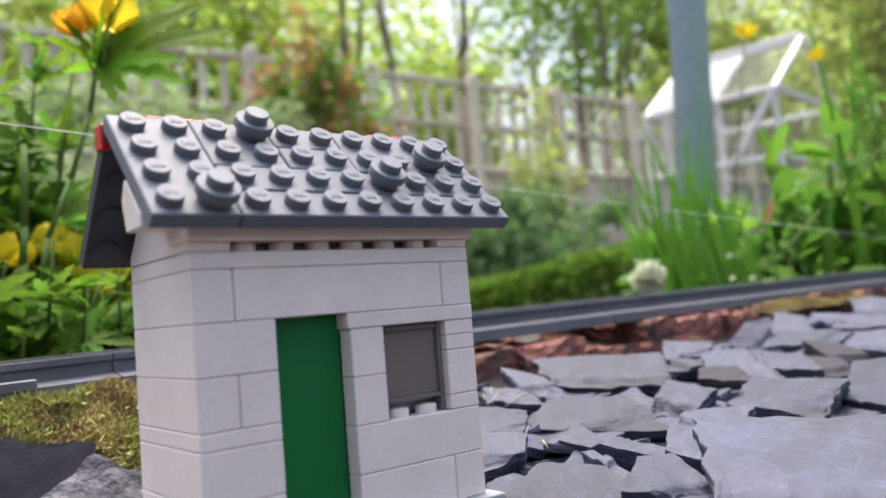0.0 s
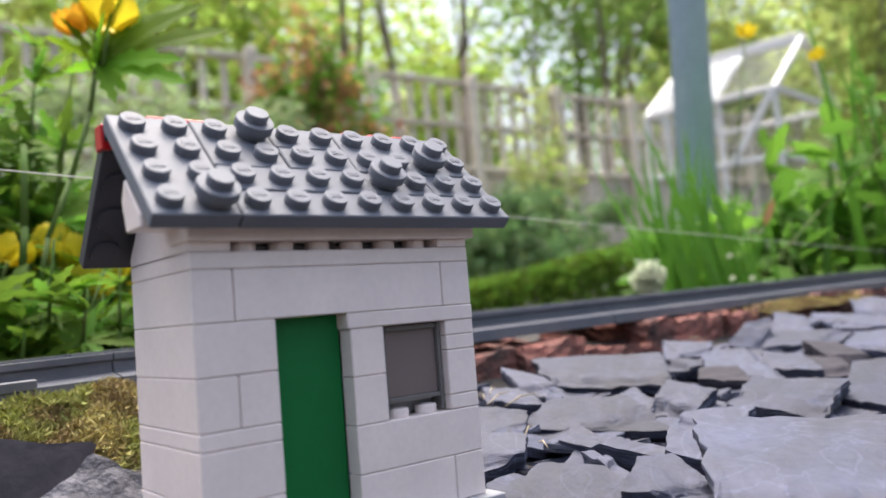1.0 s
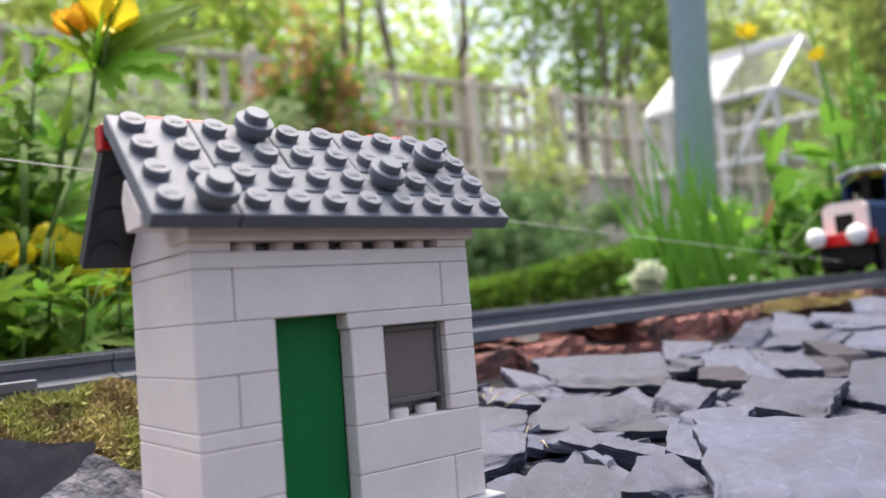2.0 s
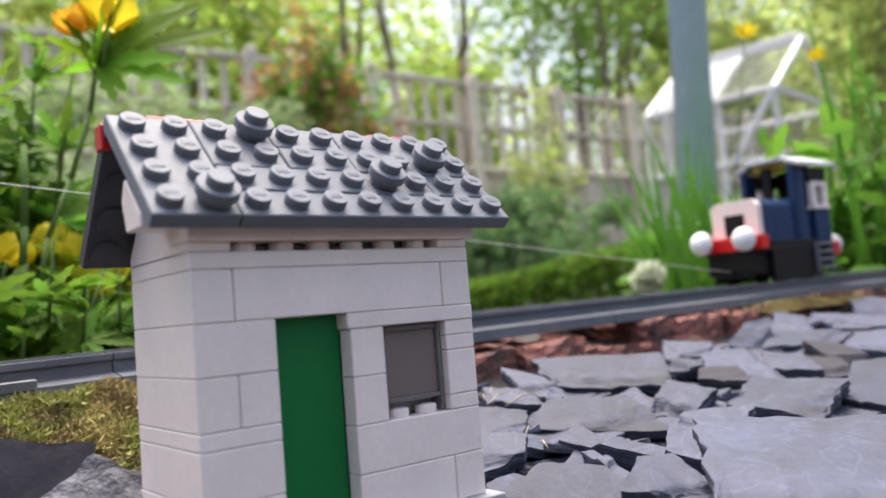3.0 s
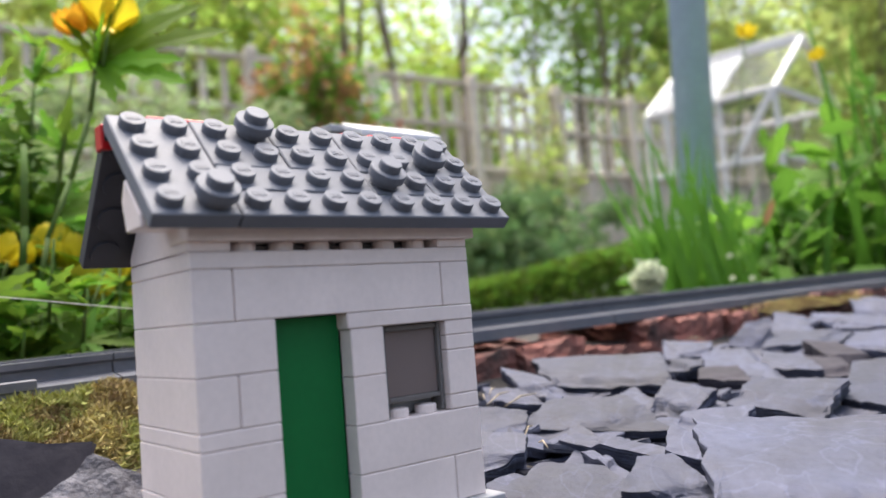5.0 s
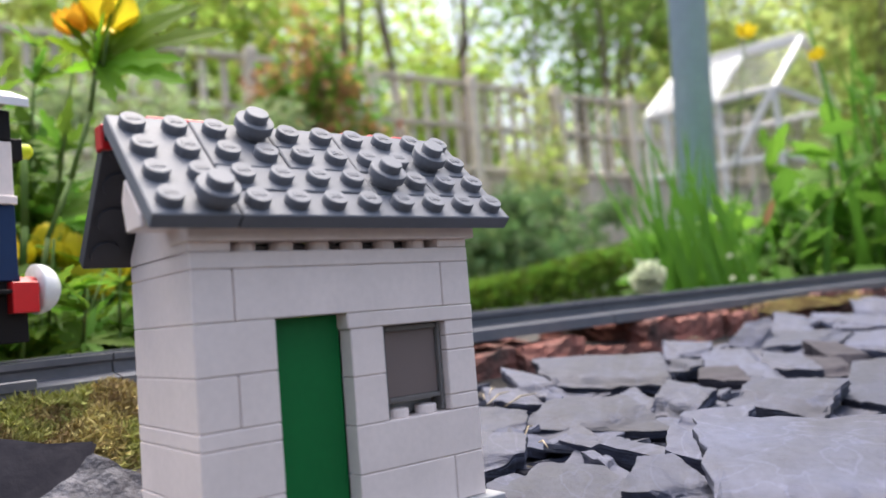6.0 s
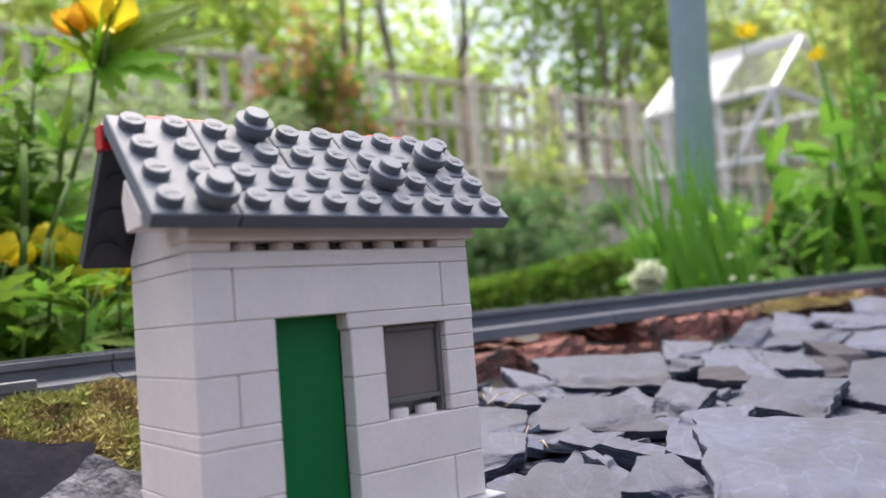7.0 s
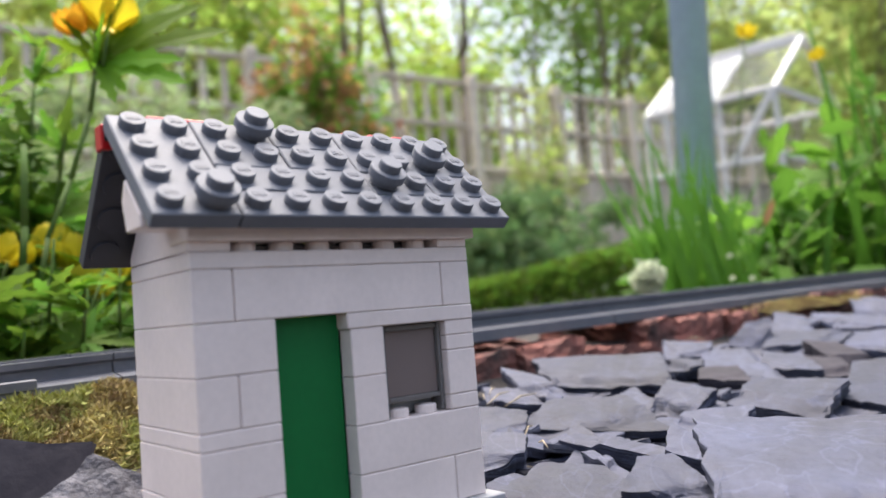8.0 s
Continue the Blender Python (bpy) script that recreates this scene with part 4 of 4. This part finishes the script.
def build_woods():
    red = tree(1.97, 3.25, 1.55, 0.28, LEAF_RED, 31, "green shrub with bronze-red young leaves before the fence", 1500, 0.055, 0.3, 16, 0.02, "shrub")
    inner = new("crown", leaf_cloud("crown", (0.02, 0.03, 0.85), (0.30, 0.28, 0.55), 3000, 0.055, LEAF_MID, 36, 16))
    inner.parent = red
    tagged(inner, "older green leaves under the red tips")
    tree(1.15, 3.3, 1.15, 0.62, LEAF_PALE, 32, "pale silvery green shrub before the fence", 8000, 0.05, 0.15, 22, 0.02, "shrub")
    tree(2.15, 2.15, 0.50, 0.42, LEAF_BUSH, 33, "low rounded green bush behind the hedge", 3600, 0.045, 0.1, 14, 0.012, "shrub")
    tree(3.0, 2.7, 0.62, 0.40, LEAF_BUSH, 34, "low rounded green bush behind the hedge", 2600, 0.05, 0.1, 14, 0.012, "shrub")
    tree(4.3, 4.0, 1.7, 0.30, LEAF_OLIVE, 35, "thin climbing shrub on the trellis", 1000, 0.06, 0.2, 12, 0.015, "shrub")
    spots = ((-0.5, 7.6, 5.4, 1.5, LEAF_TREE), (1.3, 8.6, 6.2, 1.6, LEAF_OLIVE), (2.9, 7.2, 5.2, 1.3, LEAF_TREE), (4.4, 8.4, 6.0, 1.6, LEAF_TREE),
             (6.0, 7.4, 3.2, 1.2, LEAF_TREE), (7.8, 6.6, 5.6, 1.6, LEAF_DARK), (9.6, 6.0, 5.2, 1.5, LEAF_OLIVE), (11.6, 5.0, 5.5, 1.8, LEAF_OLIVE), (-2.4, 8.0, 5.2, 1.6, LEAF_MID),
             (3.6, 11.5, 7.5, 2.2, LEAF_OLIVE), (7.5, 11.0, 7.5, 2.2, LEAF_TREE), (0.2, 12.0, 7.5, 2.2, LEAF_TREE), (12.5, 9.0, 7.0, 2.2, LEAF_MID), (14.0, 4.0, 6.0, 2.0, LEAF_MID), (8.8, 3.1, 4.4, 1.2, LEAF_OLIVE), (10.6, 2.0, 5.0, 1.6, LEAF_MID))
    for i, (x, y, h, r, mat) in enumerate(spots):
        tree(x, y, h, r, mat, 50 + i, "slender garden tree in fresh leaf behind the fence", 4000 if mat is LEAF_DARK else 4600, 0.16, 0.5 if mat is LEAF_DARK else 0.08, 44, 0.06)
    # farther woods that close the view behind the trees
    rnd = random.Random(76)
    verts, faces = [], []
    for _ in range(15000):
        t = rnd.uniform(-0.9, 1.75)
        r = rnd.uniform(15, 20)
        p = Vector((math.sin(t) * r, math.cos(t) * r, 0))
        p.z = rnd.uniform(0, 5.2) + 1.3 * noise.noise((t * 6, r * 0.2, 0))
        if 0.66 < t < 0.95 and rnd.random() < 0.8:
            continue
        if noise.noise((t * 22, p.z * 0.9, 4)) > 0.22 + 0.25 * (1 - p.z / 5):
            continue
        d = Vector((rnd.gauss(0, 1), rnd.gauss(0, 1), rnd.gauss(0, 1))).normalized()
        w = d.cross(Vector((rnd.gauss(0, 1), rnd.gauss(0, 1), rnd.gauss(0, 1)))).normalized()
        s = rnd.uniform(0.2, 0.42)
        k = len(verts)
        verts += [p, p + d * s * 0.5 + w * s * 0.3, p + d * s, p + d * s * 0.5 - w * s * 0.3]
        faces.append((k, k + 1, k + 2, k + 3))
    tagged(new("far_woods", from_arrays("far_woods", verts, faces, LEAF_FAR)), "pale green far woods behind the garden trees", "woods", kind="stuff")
    # thin bare stems of a copse
    rnd = random.Random(77)
    first = empty("sapling", pose(0.4, 6.2, 0), "slender bare-stemmed sapling behind the fence", "tree", "saplings behind the fence")
    bm = bmesh.new()
    add_tube(bm, (0, 0, 0), (0.12, 0.05, 2.4), 0.045, 0.035, 8)
    add_tube(bm, (0.12, 0.05, 2.4), (0.05, 0.1, 4.8), 0.035, 0.015, 8)
    part("trunk", bm, BARK, first)
    for p, q in (((0.10, 0.04, 2.0), (0.6, 0.2, 3.2)), ((0.12, 0.05, 2.4), (-0.5, 0.1, 3.6))):
        bm = bmesh.new()
        add_tube(bm, p, q, 0.018, 0.006, 6)
        part("branch", bm, BARK, first)
    for i in range(15):
        copy_thing(first, pose(rnd.uniform(-2, 11), rnd.uniform(5.6, 7.5), 0, rnd.gauss(0, 3), rnd.gauss(0, 3), rnd.uniform(0, 360)))


build_woods()


# ---- plants close behind the track ----
def blade_verts(base, tip, width, bend, verts, faces, segs=6):
    base, tip = Vector(base), Vector(tip)
    side = (tip - base).cross(Vector((0.6, 0.78, 0))).normalized()
    k0 = len(verts)
    for i in range(segs + 1):
        t = i / segs
        p = base.lerp(tip, t) + Vector(bend) * t * t
        w = side * width * (1 - t) ** 0.6 * 0.5
        m = Vector((-0.62, -0.78, 0)) * width * 0.16 * (1 - t)
        verts += [p - w, p + m, p + w]
    for i in range(segs):
        a = k0 + 3 * i
        faces += [(a, a + 1, a + 4, a + 3), (a + 1, a + 2, a + 5, a + 4)]


def build_iris():
    rnd = random.Random(12)
    clump = empty("iris_clump", pose(0.60, 0.30, 0.02), "clump of upright green iris blades behind the track", "plant")
    for i in range(56):
        s = rnd.gauss(0.004, 0.027)
        q = rnd.gauss(0, 0.03)
        base = Vector((0.78 * s + 0.62 * q, -0.62 * s + 0.78 * q, -0.01))
        h = rnd.uniform(0.09, 0.20)
        lean = rnd.gauss(-0.1, 0.22) + s * 1.5
        tip = base + Vector((0.78 * lean, -0.62 * lean, 1)) * h
        verts, faces = [], []
        blade_verts(base, tip, rnd.uniform(0.005, 0.009), (rnd.gauss(0, 0.012), rnd.gauss(0, 0.012), -0.005), verts, faces)
        ob = new("blade", from_arrays("blade", verts, faces, BLADE))
        ob.parent = clump


build_iris()


def lobed_leaf(length, width, seed, lobes=3, depth=0.45):
    """A cut, toothed leaf in its own plane, x to the tip, folded along the midrib."""
    rnd = random.Random(seed)
    n = 6 * lobes
    up, lo = [], []
    for i in range(n + 1):
        t = i / n
        env = math.sin(math.pi * min(t * 0.92 + 0.06, 1)) ** 0.8
        cut = 1 - depth * abs(math.cos(t * lobes * math.pi)) * (0.7 + 0.3 * rnd.random())
        w = width * env * cut * 0.5
        up.append((t * length, w, 0.12 * w + 0.15 * length * t * (1 - t)))
        lo.append((t * length, -w, 0.12 * w + 0.15 * length * t * (1 - t)))
    mid = [(t / n * length, 0, 0.15 * length * t / n * (1 - t / n)) for t in range(n + 1)]
    verts = up + mid + lo
    k = n + 1
    faces = []
    for i in range(n):
        faces += [(i, i + 1, k + i + 1, k + i), (k + i, k + i + 1, 2 * k + i + 1, 2 * k + i)]
    return verts, faces


def cut_leaf(length, width, seed):
    """A hand-shaped leaf: five narrow toothed fingers from one base."""
    verts, faces = [], []
    for a, k in ((-74, 0.55), (-38, 0.85), (0, 1.0), (38, 0.85), (74, 0.55)):
        v, f = lobed_leaf(length * k, width * 0.52 * k, seed + a, 4, 0.5)
        m = pose(0, 0, 0.004 * length, 0, 0, a)
        b = len(verts)
        verts += [m @ Vector(p) for p in v]
        faces += [tuple(b + q for q in g) for g in f]
    return verts, faces


def leafy_plant(name, x, y, z, height, n, leaf_len, mat, seed, label, spread=0.3, lobes=3, depth=0.4, stems=3, lean=(0, 0), cut=False):
    """Upright stems, each with lobed leaves standing off all round."""
    rnd = random.Random(seed)
    plant = empty(name, pose(x, y, z), label, "plant", "plants behind the track")
    kinds = [from_arrays("leaf", *(cut_leaf(leaf_len, leaf_len * 0.6, seed * 10 + i) if cut else lobed_leaf(leaf_len, leaf_len * 0.62, seed * 10 + i, lobes, depth)), mat) for i in range(3)]
    for s in range(stems):
        a = rnd.uniform(0, 6.28)
        base = Vector((math.cos(a), math.sin(a), 0)) * spread * height * 0.25 * rnd.random()
        top = base + Vector((math.cos(a) * spread * rnd.random() + lean[0], math.sin(a) * spread * rnd.random() + lean[1], 1)) * height * rnd.uniform(0.7, 1.0)
        bm = bmesh.new()
        mid = base.lerp(top, 0.5) + Vector((rnd.gauss(0, 0.03), rnd.gauss(0, 0.03), 0)) * height
        add_tube(bm, base - Vector((0, 0, 0.02)), mid, leaf_len * 0.035, leaf_len * 0.03, 7)
        add_tube(bm, mid, top, leaf_len * 0.03, leaf_len * 0.015, 7)
        part("stem", bm, STEM, plant)
        for i in range(n // stems):
            t = rnd.uniform(0.12, 1.0)
            p = base.lerp(mid, t * 2) if t < 0.5 else mid.lerp(top, t * 2 - 1)
            k = rnd.uniform(0.55, 1.2) * (1.15 - 0.45 * t)
            ob = shared("leaf", kinds[rnd.randrange(3)], plant, Matrix.Translation(p) @ pose(0, 0, 0, rnd.gauss(0, 18), -rnd.gauss(15, 25), rnd.uniform(0, 360)) @ Matrix.Diagonal((k, k, k, 1)))
    return plant


def poppy(x, y, z, seed, mat, size, label, drop=0.12, tilt=(0, 0)):
    """Four cupped petals on a thin stalk."""
    rnd = random.Random(seed)
    fl = empty("yellow_poppy", pose(x, y, z, tilt[0], tilt[1]), label, "flower", "poppies")
    for i in range(5):
        verts, faces = [], []
        m = 6
        for a in range(m + 1):
            for b in range(m + 1):
                u, v = a / m * 2 - 1, b / m
                w = size * 0.55 * math.sin(math.pi * (0.18 + 0.72 * v)) * u
                r = size * (0.15 + 0.5 * math.sin(v * 1.6))
                verts.append((r * (1 - 0.12 * u * u), w, size * (v * 0.9 + 0.06 * math.sin(u * 5 + i)) ))
        for a in range(m):
            for b in range(m):
                k = a * (m + 1) + b
                faces.append((k, k + 1, k + m + 2, k + m + 1))
        me = from_arrays("petal", verts, faces, mat)
        for f in me.polygons:
            f.use_smooth = True
        ob = shared("petal", me, fl, pose(0, 0, 0, 0, rnd.uniform(-8, 12), i * 72 + rnd.uniform(-10, 10)))
    bm = bmesh.new()
    add_tube(bm, (0, 0, 0.002), (rnd.gauss(0, 0.06) * drop, rnd.gauss(0, 0.06) * drop, -drop), size * 0.06, size * 0.05, 8)
    part("stalk", bm, STEM, fl)
    return fl


def build_border():
    # at the far end: nettle-like leaves and more blades
    rnd = random.Random(90)
    for i in range(24):
        px = rnd.uniform(-0.25, 1.0)
        d = rnd.uniform(0.0, 0.35)
        x = 0.66 + 0.13 * px + 0.62 * d
        y = 0.315 - 0.26 * px + 0.60 * d
        leafy_plant("leafy_plant", x, y, 0.01, rnd.uniform(0.12, 0.2) * (0.75 + 0.7 * px), 30, rnd.uniform(0.035, 0.06), (LEAF_MID, LEAF_BORDER, LEAF_BORDER)[i % 3], 200 + i,
                    "fresh green leafy plant with lobed leaves behind the track", 0.4, 3, 0.35, 3)
    grass = []
    for i in range(26):
        px = rnd.uniform(0.35, 1.1)
        verts, faces = [], []
        x, y = 0.70 + 0.13 * px, 0.31 - 0.24 * px
        h = rnd.uniform(0.18, 0.36)
        blade_verts((x, y, 0.0), (x + rnd.gauss(-0.02, 0.03), y + rnd.gauss(0, 0.02), h), rnd.uniform(0.006, 0.010), (rnd.gauss(-0.01, 0.02), rnd.gauss(0.01, 0.02), -0.01), verts, faces)
        tagged(new("reed", from_arrays("reed", verts, faces, BLADE)), "tall upright green blade among the leaves", "plant", "tall blades")
    # behind the house and at its other end
    for i in range(15):
        x = 0.0 + 0.026 * i * 0.55 + rnd.gauss(0, 0.006)
        y = 0.30 + rnd.uniform(0, 0.16)
        leafy_plant("leafy_plant", x, y, 0.01, rnd.uniform(0.07, 0.16), 16, rnd.uniform(0.03, 0.05), LEAF_BRIGHT, 300 + i,
                    "low green leafy plant behind the track", 0.5, 3, 0.4, 3)
    for i in range(6):
        x, y = -0.055 + 0.018 * i + rnd.gauss(0, 0.006), 0.30 + rnd.uniform(-0.02, 0.10)
        leafy_plant("leafy_plant", x, y, 0.01, rnd.uniform(0.15, 0.24), 30, rnd.uniform(0.035, 0.05), LEAF_MID, 350 + i,
                    "tall green plant with deeply cut leaves behind the track", 0.3, 3, 0.5, 3, cut=True)
    for i in range(5):
        leafy_plant("leafy_plant", -0.045 + 0.024 * i + rnd.gauss(0, 0.004), 0.255 + rnd.uniform(0, 0.03), 0.012, rnd.uniform(0.05, 0.08), 15, rnd.uniform(0.024, 0.034), LEAF_BRIGHT, 390 + i,
                    "green plant with deeply cut leaves close behind the track", 0.35, 3, 0.5, 3, cut=True)
    for i in range(5):
        leafy_plant("leafy_plant", -0.02 + 0.019 * i + rnd.gauss(0, 0.004), 0.32 + rnd.uniform(0, 0.05), 0.01, rnd.uniform(0.13, 0.19), 36, rnd.uniform(0.035, 0.05), LEAF_BORDER, 410 + i,
                    "dense green plant with deeply cut leaves behind the track", 0.35, 3, 0.5, 3, cut=True)
    leafy_plant("leafy_plant", -0.03, 0.33, 0.01, 0.24, 26, 0.06, LEAF_MID, 331, "tall green plant with deeply cut leaves behind the track", 0.35, 3, 0.5, 3, cut=True)
    for i in range(10):
        x = -0.02 + 0.015 * i
        leafy_plant("leafy_plant", x + rnd.gauss(0, 0.004), 0.225 + rnd.uniform(0, 0.035) + 0.12 * x, 0.015, rnd.uniform(0.035, 0.075), 12, rnd.uniform(0.022, 0.034), LEAF_MID, 370 + i,
                    "low fresh green plant with cut leaves close behind the track", 0.5, 3, 0.4, 3, cut=True)
    poppy(0.0515, 0.252, 0.183, 1, PETAL_ORANGE, 0.013, "orange and yellow poppy on a tall stalk", 0.02, (12, -20))
    poppy(0.0625, 0.244, 0.184, 2, PETAL, 0.018, "yellow poppy on a tall stalk", 0.02, (-10, 10))
    for i in range(15):
        x, y = 0.03 + rnd.uniform(-0.02, 0.09), 0.36 + rnd.uniform(-0.05, 0.06)
        poppy(x, y, rnd.uniform(0.055, 0.092), 10 + i, PETAL, rnd.uniform(0.016, 0.022), "yellow poppy among leaves behind the track", 0.07, (rnd.gauss(0, 15), rnd.gauss(0, 15)))
    for k, (x, z, size) in enumerate(((0.024, 0.079, 0.013), (0.0445, 0.083, 0.014), (0.0530, 0.078, 0.014), (0.0560, 0.063, 0.015), (0.0630, 0.062, 0.011))):
        poppy(x, 0.285, z, 80 + k, PETAL, size, "yellow poppy among leaves behind the track", 0.06, (rnd.gauss(-25, 20), rnd.gauss(0, 25)))
    poppy(0.680, 0.278, 0.283, 41, PETAL, 0.014, "yellow poppy on a tall stalk by the greenhouse", 0.16, (10, 10))
    poppy(0.738, 0.236, 0.257, 42, PETAL, 0.011, "yellow poppy on a tall stalk by the greenhouse", 0.16, (-20, 10))
    for k, (x, y, z) in enumerate(((0.5744, 0.2543, 0.0686), (0.5893, 0.2443, 0.0477), (0.576, 0.2548, 0.049))):
        poppy(x, y, z, 60 + k, PETAL_WHITE, 0.0035, "small white flower among blades behind the track", 0.04, (150, 20))
    dead = new("dead_leaf", from_arrays("dead_leaf", *lobed_leaf(0.026, 0.007, 5, 2, 0.2), DEADLEAF))
    dead.matrix_basis = pose(0.6165, 0.2426, 0.092, 60, -62, -20)
    tagged(dead, "curled brown dead leaf caught among green leaves", "leaf")
    bm = bmesh.new()
    add_tube(bm, (0.552, 0.216, 0.045), (0.575, 0.172, 0.094), 0.0011, 0.0010, 7)
    add_tube(bm, (0.575, 0.172, 0.094), (0.604, 0.116, 0.150), 0.0010, 0.0006, 7)
    tagged(part("grass_stalk", bm, STEM), "long thin leaning grass stalk behind the track", "plant")
    # the tall stem with its leaf fork
    stem = empty("poppy_stem", pose(0.059, 0.247, 0.168), "tall green poppy stem with a cut leaf", "plant")
    bm = bmesh.new()
    run = [Vector((0, 0, 0))] + [Vector((dx, 0, dz)) for dx, dz in ((-0.0023, -0.006), (-0.0052, -0.024), (-0.0151, -0.056), (-0.0255, -0.082), (-0.0293, -0.1015), (-0.0319, -0.16))]
    for p, q in zip(run, run[1:]):
        add_tube(bm, p, q, 0.0012, 0.0012, 8)
    add_tube(bm, (0, 0, 0), (-0.0012, 0.001, 0.045), 0.0012, 0.0010, 8)
    part("stem", bm, STEM, stem)
    for i, (l, rx, ry, rz) in enumerate(((0.055, 60, -25, -40), (0.062, 55, -10, -38), (0.03, 40, -30, 140), (0.035, 30, -60, -60))):
        ob = new("leaf", from_arrays("leaf", *cut_leaf(l, l * 0.55, 70 + i), LEAF_BRIGHT))
        ob.parent = stem
        ob.matrix_basis = pose(0, 0, 0, 0, ry, rz) @ pose(0, 0, 0, rx)
    other = empty("poppy_stem", pose(0.027, 0.26, 0.10), "thick green poppy stem behind the track", "plant")
    bm = bmesh.new()
    run = [Vector(p) for p in ((0.001, 0, 0.03), (0, 0, -0.007), (-0.0015, 0, -0.025), (-0.0067, 0, -0.042), (-0.0093, 0, -0.09))]
    for p, q in zip(run, run[1:]):
        add_tube(bm, p, q, 0.0015, 0.0017, 8)
    part("stem", bm, STEM, other)
    # round pale flower head
    fl = empty("white_flower_head", pose(0.455, 0.249, 0.052), "round pale greenish-white flower head", "flower")
    me = leaf_cloud("flower_globe", (0, 0, 0), (0.0098, 0.0098, 0.0105), 2600, 0.0032, PETAL_WHITE, 9, 90, hollow=0.9, ratio=0.8, droop=0)
    o = new("flower_globe", me)
    o.parent = fl
    bm = bmesh.new()
    add_tube(bm, (0, 0, 0), (0.004, 0.004, -0.06), 0.0018, 0.0018, 7)
    part("stalk", bm, STEM, fl)


build_border()


# ---- what moves ----
def motions():
    at = ((0.0, 0.93), (0.75, 0.80), (1.5, 0.672), (1.7, 0.637), (2.8, 0.446), (3.0, 0.4235), (3.5, 0.332), (4.0, 0.2385), (4.5, 0.1547), (5.15, 0.039), (5.8, -0.0759), (6.0, -0.1109), (7.0, -0.287), (8.0, -0.463))

    def where(t):
        for (t0, x0), (t1, x1) in zip(at, at[1:]):
            if t <= t1:
                return x0 + (x1 - x0) * (t - t0) / (t1 - t0)
        return at[-1][1]
    walk(LOCO, [(t, on_track(x)) for t, x in at])
    for w, x in zip(WHEELS, (0.040, 0.076)):
        rows = []
        for i in range(161):
            t = i * 0.05
            rows.append((t, pose(x, 0, 0.0080) @ Matrix.Rotation((where(t) - where(0)) / 0.0080, 4, "Y")))
        walk(w, rows)
    # the thread runs from the hook to the far left, higher up
    ends = ((0.0, 0.1135), (0.5, 0.0955), (1.0, 0.098), (1.7, 0.104), (3.0, 0.0945), (3.6, 0.093), (4.2, 0.0805), (4.5, 0.072), (5.15, 0.055), (5.8, 0.050), (7.0, 0.05), (8.0, 0.05))
    rows = []
    for t, z in ends:
        hook = on_track(where(t)) @ Vector((0.010, 0, 0.009))
        if where(t) > -0.01:
            aim = Vector((-0.022, 0.150, z)) - hook
        else:
            aim = Vector((-1, -0.2, 0.05))
        rows.append((t, Matrix.Translation(hook) @ aim.to_track_quat("X", "Z").to_matrix().to_4x4()))
    walk(TOW, rows)


motions()
